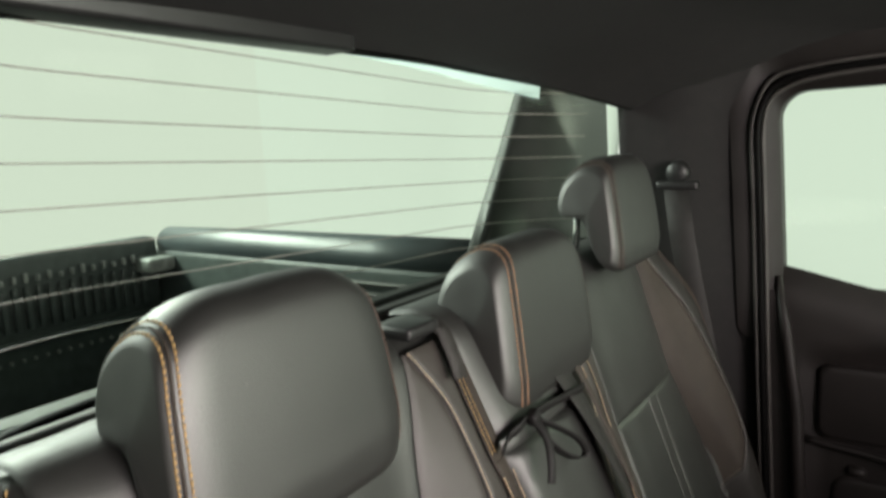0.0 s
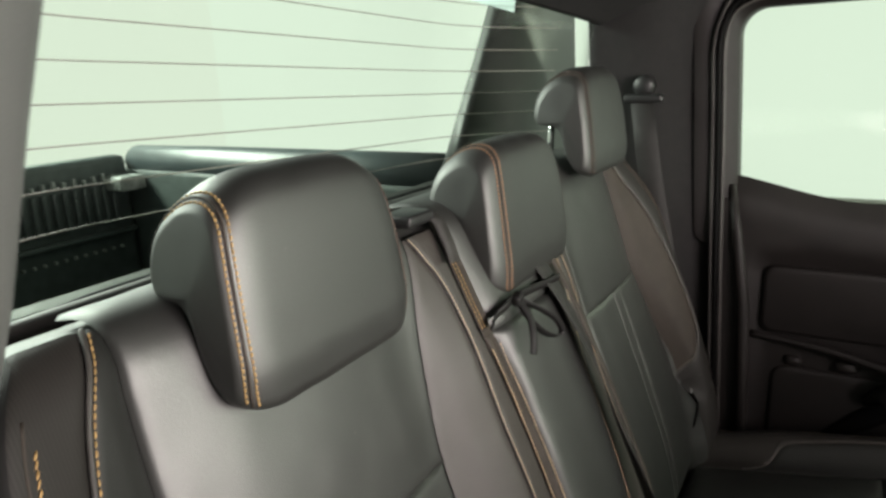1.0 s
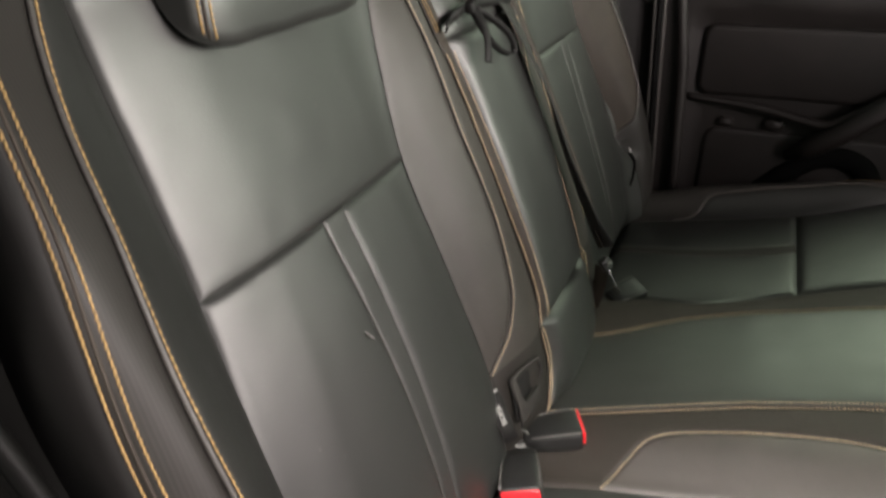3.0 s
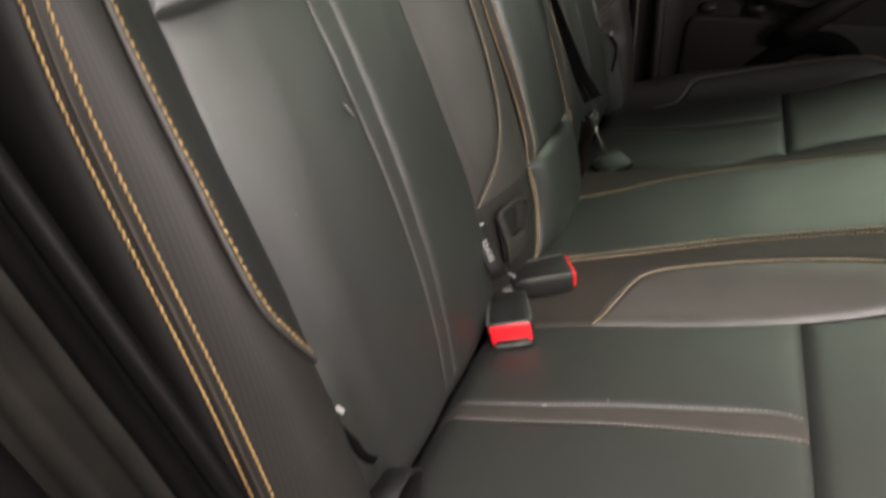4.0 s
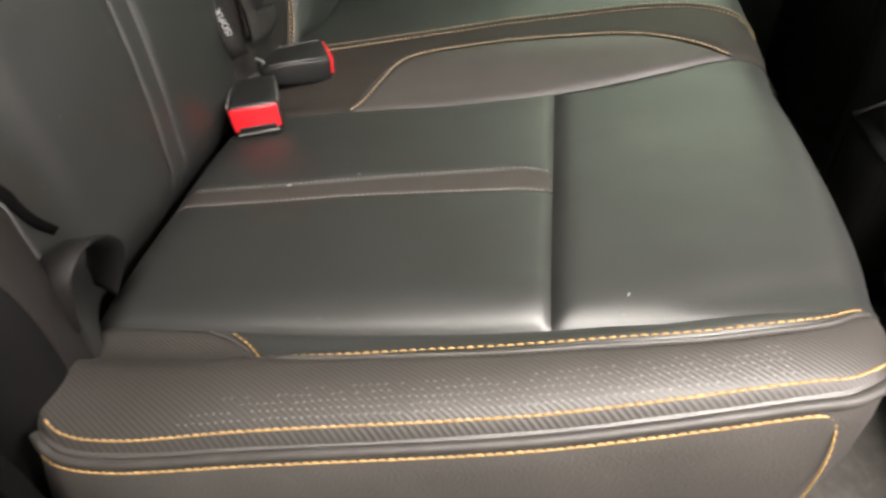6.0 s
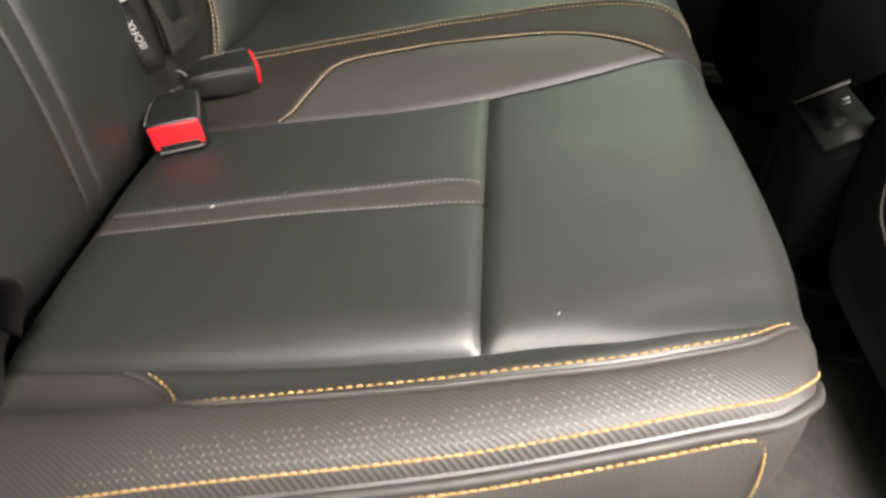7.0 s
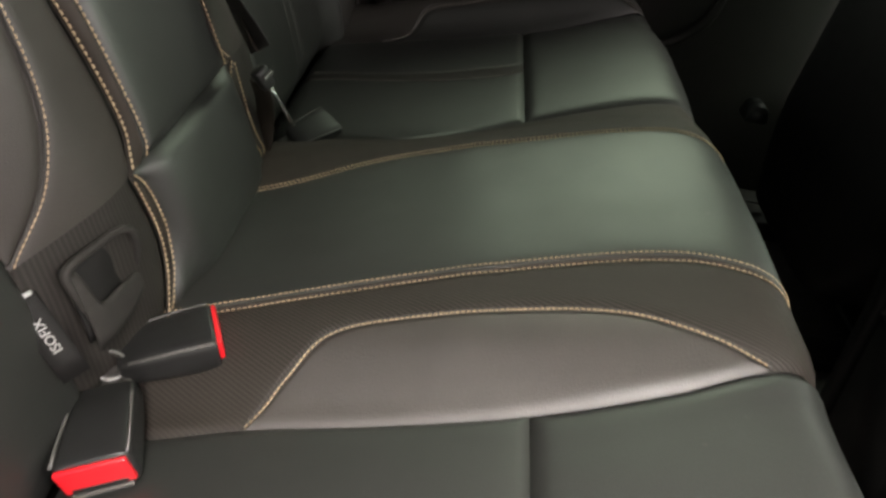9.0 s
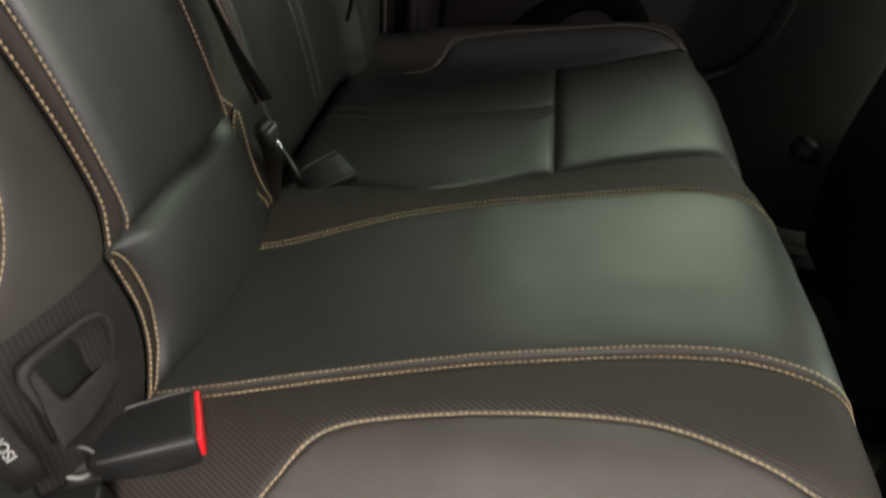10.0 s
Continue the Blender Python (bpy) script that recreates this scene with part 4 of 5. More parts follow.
# rear pillars on both sides
def pillar(side):
    y_in = FAR_Y - 0.03 if side > 0 else 2 * MID - FAR_Y + 0.03
    rows = []
    for i in range(17):
        z = 0.0 + 1.34 * i / 16
        front = table([(0.0, -0.09), (0.5, -0.10), (0.88, -0.12), (1.15, -0.155), (1.34, -0.10)], z)[0]
        lean = table([(0.0, 0.01), (0.6, 0.01), (0.9, 0.0), (1.34, -0.05)], z)[0]
        row = []
        for k in range(13):
            u = k / 12
            x = front + (-0.385 - front) * u
            row.append((x, y_in + side * (lean - 0.05 * u ** 1.6 + 0.012 * math.cos(u * 6.0)), z))
        rows.append(row)
    bm = sheet(rows)
    got = bmesh.ops.extrude_face_region(bm, geom=bm.faces[:])
    for v in got["geom"]:
        if isinstance(v, bmesh.types.BMVert):
            v.co.y += side * 0.08
    return bm


tagged(part("trim_pillar_far", pillar(1), HEADLINER), "black cloth-covered rear pillar trim", "", "", "structure")


# the far door with its window
door = thing("door_1", "dark leather-trimmed rear car door, closed, with window above", "car door", (0.25, FAR_Y, 0.1), "", "structure")
SILL_Z = [(-0.14, 0.890), (-0.09, 0.884), (0.07, 0.846), (0.20, 0.832), (0.6, 0.815), (1.0, 0.81)]


def door_skin():
    rows = []
    for i in range(41):
        x = -0.125 + 0.95 * i / 40
        top = table(SILL_Z, x)[0]
        row = []
        for j in range(31):
            v = j / 30
            z = 0.06 + (top - 0.06) * v
            y = FAR_Y - 0.035 + 0.03 * (1 - v) * 0.0
            y += 0.035 * max(0.0, (v - 0.93) / 0.07) ** 2
            # recessed field for the arm and the pocket below it
            inside = min(1.0, max(0.0, (x + 0.055) / 0.014)) * min(1.0, max(0.0, (0.728 - z) / 0.012))
            y += 0.020 * inside
            row.append((x, y, z))
        rows.append(row)
    return sheet(rows)


part("skin", door_skin(), DOOR_TRIM, door)
part("outer_shell", box(-0.13, 0.85, FAR_Y + 0.05, FAR_Y + 0.10, 0.0, 0.83, 0.01), DOOR_TRIM, door)


def rounded_slab(x0, x1, z0, z1, y0, y1, r, n=6):
    pts = []
    for cx, cz, a0 in ((x1 - r, z1 - r, 0), (x0 + r, z1 - r, 90), (x0 + r, z0 + r, 180), (x1 - r, z0 + r, 270)):
        for k in range(n + 1):
            a = radians(a0 + 90 * k / n)
            pts.append((cx + r * math.cos(a), cz + r * math.sin(a)))
    rows = []
    mx, mz = (x0 + x1) / 2, (z0 + z1) / 2
    for y, inset in ((y1, 0.0), (y0 + 0.006, 0.0), (y0 + 0.002, 0.003), (y0, 0.009)):
        rows.append([(x + (mx - x) * inset / max(abs(x - mx), 0.05), y, z + (mz - z) * inset / max(abs(z - mz), 0.05)) for x, z in pts])
    return sheet(rows, closed=True, caps=True)


part("upper_inlay", rounded_slab(-0.028, 0.60, 0.560, 0.704, FAR_Y - 0.030, FAR_Y - 0.005, 0.022), DOOR_TRIM, door, "stitched leather door inlay")
part("arm_ledge", tube(smooth_curve([(-0.045, FAR_Y - 0.030, 0.553), (0.05, FAR_Y - 0.036, 0.547), (0.118, FAR_Y - 0.042, 0.540), (0.19, FAR_Y - 0.050, 0.527), (0.228, FAR_Y - 0.055, 0.524), (0.262, FAR_Y - 0.06, 0.540), (0.32, FAR_Y - 0.055, 0.580)], 40), [0.007 + 0.004 * k / 39 for k in range(40)], 10), DOOR_TRIM, door, "padded arm ledge")
part("lower_inlay", rounded_slab(0.0, 0.42, 0.16, 0.486, FAR_Y - 0.022, FAR_Y - 0.005, 0.03), DOOR_TRIM, door)
part("pull_handle", tube(smooth_curve([(0.175, FAR_Y - 0.020, 0.440), (0.197, FAR_Y - 0.045, 0.462), (0.225, FAR_Y - 0.064, 0.488), (0.265, FAR_Y - 0.072, 0.520), (0.31, FAR_Y - 0.068, 0.558), (0.37, FAR_Y - 0.05, 0.605)], 30), [0.012 + 0.010 * min(1.0, k / 8) for k in range(30)], 14), DOOR_TRIM, door, "padded diagonal pull handle")
# the dark shadow below the pull handle, modelled as a black tube
part("handle_shadow", tube(smooth_curve([(0.085, FAR_Y - 0.012, 0.322), (0.13, FAR_Y - 0.016, 0.358), (0.18, FAR_Y - 0.018, 0.400), (0.225, FAR_Y - 0.018, 0.436), (0.28, FAR_Y - 0.018, 0.445), (0.325, FAR_Y - 0.018, 0.420), (0.35, FAR_Y - 0.016, 0.36)], 40), [0.008 + 0.016 * min(1.0, k / 12) for k in range(40)], 12), GAP_SHADE, door, "black tube standing for the shadow under the handle")
for x, z, r in ((0.040, 0.500, 0.011), (0.135, 0.503, 0.014)):
    part("cup", moved(tube([(-1.6 * r, 0, 0), (-r, 0, 0), (r, 0, 0), (1.6 * r, 0, 0)], [0.3 * r, r, r, 0.3 * r], 14), Matrix.Translation((x, FAR_Y - 0.016, z))), DOOR_TRIM, door, "small moulded grip")
part("map_pocket", tube(smooth_curve([(0.36, FAR_Y - 0.05, 0.31), (0.41, FAR_Y - 0.055, 0.328), (0.452, FAR_Y - 0.055, 0.346), (0.497, FAR_Y - 0.05, 0.370), (0.530, FAR_Y - 0.045, 0.402), (0.548, FAR_Y - 0.04, 0.45), (0.556, FAR_Y - 0.035, 0.53)], 36), 0.011, 10), DOOR_TRIM, door, "moulded edge of the map pocket")

# upright edge trim of the far door, and the seals round its opening
part("edge_trim", tube([(-0.040, FAR_Y - 0.040, 0.12), (-0.050, FAR_Y - 0.042, 0.40), (-0.062, FAR_Y - 0.044, 0.62), (-0.082, FAR_Y - 0.040, 0.76), (-0.100, FAR_Y - 0.030, 0.87)], [0.012, 0.013, 0.013, 0.011, 0.006], 10), DOOR_TRIM, door, "brown upright edge trim")
SEAL_LINE = [(-0.085, 0.12), (-0.098, 0.40), (-0.112, 0.70), (-0.119, 0.88), (-0.125, 1.05), (-0.128, 1.14), (-0.119, 1.190), (-0.095, 1.214), (-0.04, 1.229), (0.10, 1.237), (0.5, 1.237)]
for grow, r, mat in ((0.0, 0.0042, PIPING), (0.010, 0.007, RUBBER), (0.019, 0.0042, PIPING)):
    part("door_seal", tube(smooth_curve([(x - grow, FAR_Y - 0.042 + (0.0 if z < 0.9 else -0.07 * (z - 0.9)), z + (grow if x > -0.11 and z > 1.1 else 0.0)) for x, z in SEAL_LINE], 50), r, 8), mat, door)
window_far = thing("window_2", "clear side window of the rear door", "window", (0.3, FAR_Y, 0.85), "", "structure")


def side_glass():
    bm = bmesh.new()
    bm.faces.new([bm.verts.new(p) for p in ((-0.14, FAR_Y + 0.03, 0.80), (0.85, FAR_Y + 0.03, 0.80), (0.85, FAR_Y - 0.005, 1.25), (-0.14, FAR_Y - 0.005, 1.25))])
    got = bmesh.ops.extrude_face_region(bm, geom=bm.faces[:])
    for v in got["geom"]:
        if isinstance(v, bmesh.types.BMVert):
            v.co.y += 0.004
    return bm


side_pane = part("pane", side_glass(), GLASS, window_far)
side_pane.visible_shadow = False


# upper frame of the far window, and the closing walls towards the front of the cab
def window_frame():
    """A dark frame with a rounded opening."""
    def ring(x0, x1, z0, z1, r, n=8):
        pts = []
        for cx, cz, a0 in ((x1 - r, z1 - r, 0), (x0 + r, z1 - r, 90), (x0 + r, z0 + r, 180), (x1 - r, z0 + r, 270)):
            for k in range(n + 1):
                a = radians(a0 + 90 * k / n)
                pts.append((cx + r * math.cos(a), cz + r * math.sin(a)))
        return pts

    inner, outer = ring(-0.092, 0.80, 0.78, 1.210, 0.05), ring(-0.17, 0.90, 0.74, 1.36, 0.03)
    def lean(z):
        return 0.0 if z < 0.88 else -(z - 0.88) * 0.08
    rows = []
    for pts, y in ((outer, FAR_Y - 0.03), (inner, FAR_Y - 0.03), (inner, FAR_Y + 0.045), (outer, FAR_Y + 0.045)):
        rows.append([(x - 0.05 * max(0.0, z - 0.88) * (1 if x < 0 else 0), y + lean(z), z) for x, z in pts])
    rows.append(rows[0])
    return sheet(rows, closed=True)


tagged(part("trim_window_frame", window_frame(), DOOR_TRIM), "dark frame round the side window", "", "", "structure")
plate([(0.90, FAR_Y + 0.02, 0.0), (2.0, FAR_Y + 0.02, 0.0), (2.0, FAR_Y + 0.02, 0.82), (0.90, FAR_Y + 0.02, 0.82)], 0.05, (0, 1, 0), TRIM, "wall_left_front", "dark side wall of the front cab")
plate([(2.0, NEAR_Y, 0.0), (2.0, FAR_Y + 0.05, 0.0), (2.0, FAR_Y + 0.05, 0.85), (2.0, NEAR_Y, 0.85)], 0.05, (1, 0, 0), TRIM, "wall_front", "dark bulkhead of the front cab")
plate([(0.95, NEAR_Y, 0.0), (2.0, NEAR_Y, 0.0), (2.0, NEAR_Y, 0.82), (0.95, NEAR_Y, 0.82)], 0.05, (0, -1, 0), TRIM, "wall_right_front", "dark side wall of the front cab")
plate([(-0.60, -0.065, 0.0), (-0.40, -0.065, 0.0), (-0.40, -0.065, 0.90), (-0.60, -0.065, 0.90)], 0.05, (0, -1, 0), TRIM, "wall_right_rear", "dark trim beside the backrest")


# near pillar of the open doorway, grey trim with its seal
def near_pillar():
    rows = []
    for i in range(21):
        z = 0.40 + 0.95 * i / 20
        x = table([(0.40, -0.30), (0.70, -0.28), (0.90, -0.215), (1.055, -0.112), (1.10, -0.088), (1.14, -0.062), (1.20, -0.03), (1.35, 0.06)], z)[0]
        row = []
        for k in range(15):
            a = radians(-95 + 190 * k / 14)
            row.append((x - 0.008 + 0.025 * math.cos(a), -0.098 + 0.038 * math.sin(a), z))
        row.append((x - 0.30, -0.070, z))
        row.insert(0, (x - 0.30, -0.136, z))
        rows.append(row)
    return sheet(rows, closed=True, caps=True)


tagged(part("trim_pillar_near", near_pillar(), PILLAR), "grey plastic pillar trim of the open doorway", "", "", "structure")

# cover below the backrest bolster, sill and door seal on the near side
cover = thing("seat_side_cover", "black plastic cover beside the seat hinge", "trim cover", (-0.08, -0.07, 0.2))


def side_cover():
    """Follows the foot of the bolster and turns back along its side."""
    rows = []
    for k in range(25):
        w = 0.285 + 0.180 * k / 24
        y0, y1 = table(B_EDGE, w)[0] + 0.001, table(COVER_IN, w)[0] + 0.003
        row = []
        for j in range(9):
            v = j / 8
            top = 0.006 * max(0.0, (w - 0.445) / 0.02) ** 2
            row.append(backrest(w - 0.012 * v * max(0.0, (w - 0.43) / 0.035), y0 + (y1 - y0) * v, 0.004 - 0.003 * v ** 3 - top))
        near = Vector(row[0])
        rows.append([tuple(near + Vector((-0.16, 0.004, -0.02))), tuple(near + Vector((-0.02, 0.001, -0.003))), tuple(near + Vector((-0.004, -0.0005, 0)))] + row)
    return sheet(rows)


part("shell", side_cover(), COVER, cover)
part("rim", tube([Vector(backrest(w, table(B_EDGE, w)[0] + 0.001, 0.0025)) for w in [0.29 + 0.172 * k / 30 for k in range(31)]], [0.0013 + 0.0008 * (k > 27) for k in range(31)], 8), PLASTIC, cover, "raised black rim")
part("rim_end", tube([Vector(backrest(w, y, l)) for w, y, l in ((0.4635, -0.0655, 0.001), (0.4655, -0.0625, 0.0025), (0.4668, -0.0575, 0.002), (0.4672, -0.052, 0.0))], [0.0016, 0.003, 0.0022, 0.001], 8), PLASTIC, cover, "glossy corner of the rim")
DOOR_LINE = [(-0.30, 0.95), (-0.22, 0.78), (-0.165, 0.655), (-0.135, 0.59), (-0.110, 0.53), (-0.092, 0.47), (-0.074, 0.40), (-0.048, 0.30), (0.005, 0.17), (0.10, 0.10), (0.30, 0.085), (0.80, 0.085)]
seal = thing("door_seal", "black rubber seal round the open doorway", "door seal", (-0.1, -0.10, 0.1))
part("bead", tube(smooth_curve([(x + 0.012, -0.094, z) for x, z in DOOR_LINE], 60), 0.006, 12), RUBBER, seal)
part("lip", band(smooth_curve([(x + 0.006, -0.098, z) for x, z in DOOR_LINE], 60), (0.5, 1.0, 0.3), 0.006, 0.002), RUBBER, seal, "thin rubber lip")
sill = thing("door_sill", "black ribbed and dusty sill of the doorway", "door sill", (-0.1, -0.16, 0.0))


def sill_shape():
    rows = []
    for x, z in smooth_curve(DOOR_LINE, 50):
        rows.append([(x + dx, y, z + dz) for dx, y, dz in ((0.010, -0.088, -0.006), (0.004, -0.098, -0.004), (-0.030, -0.110, -0.004), (-0.058, -0.124, -0.006), (-0.078, -0.146, -0.02), (-0.085, -0.19, -0.03), (-0.10, -0.22, -0.06), (-0.40, -0.24, -0.16), (-0.40, -0.09, -0.16))])
    return sheet(rows, closed=True, caps=True)


part("panel", sill_shape(), SILL, sill)


def sill_strip():
    """A dusty strip with three shallow ribs."""
    rows = []
    for i, (x, z) in enumerate(smooth_curve(DOOR_LINE, 110)):
        row = []
        for k in range(31):
            u = k / 30
            rib = 0.0035 * max(0.0, math.sin(u * 3.4 * math.pi + 0.4)) ** 0.8 * (1 - 0.5 * u) + 0.0012 * noise.noise(Vector((i * 0.13, u * 3, 1.0)))
            row.append((x + 0.001 - 0.054 * u + rib * 0.6, -0.1095 - 0.024 * u - rib, z - 0.002 + 0.004 * u))
        rows.append(row)
    return sheet(rows)


part("ribbed_strip", sill_strip(), DUSTY, sill, "dusty dark ribbed strip")


# ---- buckles, belts and straps ----
def buckle(label, m, button=True, size=1.08, low=-0.0085):
    """A belt buckle; its release end looks along local +x."""
    ob = thing("seat_belt_buckle", label, "belt buckle", m.translation, "buckles of the rear bench")
    m = m @ Matrix.Scale(size, 4)
    rows = []
    for x, w, h, d in ((-0.034, 0.014, 0.007, -0.002), (-0.030, 0.0185, 0.010, -0.001), (-0.015, 0.0205, 0.0125, 0.0), (0.012, 0.0225, 0.0145, 0.0), (0.030, 0.0232, 0.0150, 0.0), (0.033, 0.0226, 0.0143, 0.0)):
        ring = []
        for k in range(24):
            a = 2 * math.pi * (k + 0.5) / 24
            c, s = math.cos(a), math.sin(a)
            ring.append((x, w * math.copysign(abs(c) ** 0.35, c), d + h * math.copysign(abs(s) ** 0.35, s)))
        rows.append(ring)
    part("body", moved(sheet(rows, closed=True, caps=True), m), PLASTIC, ob)
    if button:
        part("release_button", moved(box(0.0325, 0.0365, -0.0210, 0.0210, low, 0.0134, 0.0015), m), RED, ob, "red release button")
        part("slot", moved(box(0.0335, 0.0370, -0.0165, 0.0165, -0.0092, -0.0040, 0.0010), m), SLOT, ob, "dark tongue slot")
        part("slot_lip", moved(box(0.0325, 0.0385, -0.0185, 0.0185, -0.0118, -0.0094, 0.0010), m), BUCKLE_LIP, ob, "worn grey lip")
    # pale tubes paint the highlight on the body's upper edges
    for side in (-1, 1):
        part("ridge", moved(tube([(-0.026, side * 0.0178, 0.0098), (-0.012, side * 0.0198, 0.0120), (0.012, side * 0.0216, 0.0137), (0.031, side * 0.0222, 0.0141)], 0.0010, 6), m), BUCKLE_LIP, ob, "pale ridge standing for the highlight along the edge")
    part("stalk", moved(band([(-0.030, 0, 0.0), (-0.045, 0, -0.002), (-0.065, 0, -0.014), (-0.085, 0, -0.035)], (0, 1, 0), 0.024, 0.004), m), WEBBING, ob, "black webbing stalk")
    return ob


def axes(origin, forward, up):
    """A pose with local x along forward."""
    x = Vector(forward).normalized()
    z = Vector(up)
    z = (z - x * z.dot(x)).normalized()
    y = z.cross(x)
    m = Matrix((x, y, z)).transposed().to_4x4()
    m.translation = origin
    return m


buckle("black belt buckle with red release button facing the doorway", axes((-0.0900, 0.3320, 0.3560), (0.33, -0.94, 0.02), (-0.20, 0.0, 0.97)))
second = buckle("black belt buckle with red release button facing forward", axes((-0.0760, 0.4085, 0.3610), (0.88, 0.46, 0.07), (-0.04, 0.06, 0.95)), low=-0.004)
ring_face = Vector((0.40, -0.72, 0.56)).normalized()
ring_u = ring_face.orthogonal().normalized()
ring_v = ring_face.cross(ring_u)
ring_at = Vector((-0.1085, 0.3810, 0.3640))
STEEL = varied(material("dull_steel", (0.5, 0.5, 0.48), 0.4, 1.0), (0.22, 0.22, 0.21), (0.13, 0.13, 0.125), 60.0, 0.45, 0.6, 900.0, 0.2)
part("anchor_ring", band([ring_at + (ring_u * math.cos(a) + ring_v * math.sin(a)) * 0.0095 for a in [2 * math.pi * k / 28 for k in range(29)]], [ring_face * 0.8 + (ring_u * math.cos(a) + ring_v * math.sin(a)) * 0.6 for a in [2 * math.pi * k / 28 for k in range(29)]], 0.007, 0.002), STEEL, second, "bare metal anchor ring")
part("ring_plate", moved(box(-0.010, 0.012, -0.007, 0.007, -0.0012, 0.0012, 0.001), axes((-0.100, 0.402, 0.362), (0.9, 0.25, 0.1), (0.1, -0.5, 0.85))), STEEL, second, "bare metal plate")
buckle("black belt buckle with a tongue pushed in, dull end", axes((-0.056, 0.786, 0.346), (0.63, 0.76, 0.09), (0.1, -0.25, 1)), False, 0.92)


def belt_piece(name, knots, width, parent, twist=0.0, lift=0.006, mat=None):
    pts = [Vector(backrest(w, y, lift + 0.012 * e)) for w, y, e in smooth_curve(knots, 40)]
    sides = []
    for i in range(len(pts)):
        d = (pts[min(i + 1, 39)] - pts[max(i - 1, 0)]).normalized()
        n = Vector((0.95, 0.0, 0.3))
        s = d.cross(n).normalized()
        a = twist * i / 39
        sides.append(s * math.cos(a) + n * math.sin(a))
    return part(name, band(pts, sides, width, 0.0014), mat or WEBBING, parent)


mid_belt = thing("seat_belt", "dark webbing middle seat belt hanging down to its buckle", "seat belt", (-0.2, 0.74, 0.42))
belt_piece("webbing", [(0.96, 0.605, -0.6), (0.85, 0.632, 0.0), (0.735, 0.652, 1.1), (0.62, 0.666, 1.4), (0.53, 0.668, 2.2), (0.482, 0.657, 2.9)], 0.044, mid_belt, 0.9, mat=BELT)
belt_piece("webbing_edge", [(0.96, 0.668, -0.4), (0.85, 0.674, 0.4), (0.735, 0.681, 1.2), (0.60, 0.684, 1.6), (0.53, 0.678, 2.3), (0.48, 0.660, 2.8)], 0.012, mid_belt, 0.0, mat=SUEDE)
part("grip", moved(box(-0.006, 0.006, -0.008, 0.008, -0.011, 0.011, 0.003), axes((-0.073, 0.660, 0.474), (0.8, -0.5, 0.2), (-0.25, -0.35, 0.9))), PLASTIC, mid_belt, "black plastic tongue grip")
part("grip_edge", moved(box(-0.0015, 0.0015, -0.006, 0.006, -0.002, 0.002, 0.0008), axes((-0.067, 0.655, 0.480), (0.8, -0.5, 0.2), (-0.25, -0.35, 0.9))), STEEL, mid_belt, "bright metal edge")
part("tongue", band([(-0.070, 0.668, 0.461), (-0.065, 0.676, 0.446), (-0.058, 0.679, 0.430), (-0.051, 0.682, 0.413)], (0.6, -0.3, 0.3), 0.0045, 0.002), CHROME, mid_belt, "metal belt tongue")
part("tail", band(smooth_curve([(-0.078, 0.662, 0.465), (-0.083, 0.688, 0.435), (-0.088, 0.706, 0.405), (-0.096, 0.718, 0.365), (-0.108, 0.722, 0.325), (-0.120, 0.720, 0.290)], 24), [Vector((0.75, -0.5 + 0.02 * k, 0.2)) for k in range(24)], 0.022, 0.0016), SUEDE, mid_belt, "loose webbing tail")

far_belt = thing("seat_belt", "dark webbing belt running down from its pillar guide", "seat belt", (-0.26, 1.21, 0.8))
part("webbing", band([(-0.268, 1.215, 1.045), (-0.255, 1.212, 0.95), (-0.238, 1.208, 0.86), (-0.215, 1.20, 0.76), (-0.19, 1.19, 0.62), (-0.16, 1.17, 0.45)], (1, 0.1, 0), 0.045, 0.0014), BELT, far_belt)
part("guide", box(-0.305, -0.228, 1.210, 1.232, 1.040, 1.056, 0.005), PLASTIC, far_belt, "black plastic belt guide")
part("guide_cover", moved(tube([(0, 0.012, 0), (0, -0.004, 0), (0, -0.010, 0)], [0.022, 0.021, 0.014], 20), Matrix.Translation((-0.268, 1.225, 1.072))), PLASTIC, far_belt, "round bolt cover")


# child seat anchor pouch: a folded webbing loop beside the middle pad
pouch = thing("anchor_strap_loop", "black webbing loop folded round a child seat anchor", "strap", (-0.11, 0.41, 0.40))
POUCH = [Vector((-0.121, 0.381, 0.456)), Vector((-0.107, 0.433, 0.456)), Vector((-0.101, 0.440, 0.398)), Vector((-0.101, 0.368, 0.400))]
pouch_face = (POUCH[1] - POUCH[3]).cross(POUCH[0] - POUCH[2]).normalized()
if pouch_face.x < 0:
    pouch_face = -pouch_face


def pouch_point(u, v, out=0.0):
    """u across, v downwards on the pocket's face."""
    return POUCH[0].lerp(POUCH[1], u).lerp(POUCH[3].lerp(POUCH[2], u), v) + pouch_face * out


def pouch_sheet(top, low, out, n=14):
    rows = []
    for i in range(n + 1):
        u = i / n
        row = []
        for j in range(9):
            q = j / 8
            v = top(u) + (low(u) - top(u)) * q
            bulge = 0.004 * math.sin(math.pi * u) + 0.0012 * noise.noise(Vector((u * 4, v * 4, out * 90)))
            row.append(pouch_point(u, v, out + bulge - 0.002 * abs(2 * q - 1) ** 4))
        rows.append(row)
    bm = sheet(rows)
    got = bmesh.ops.extrude_face_region(bm, geom=bm.faces[:])
    for v in got["geom"]:
        if isinstance(v, bmesh.types.BMVert):
            v.co -= pouch_face * 0.0018
    return bm


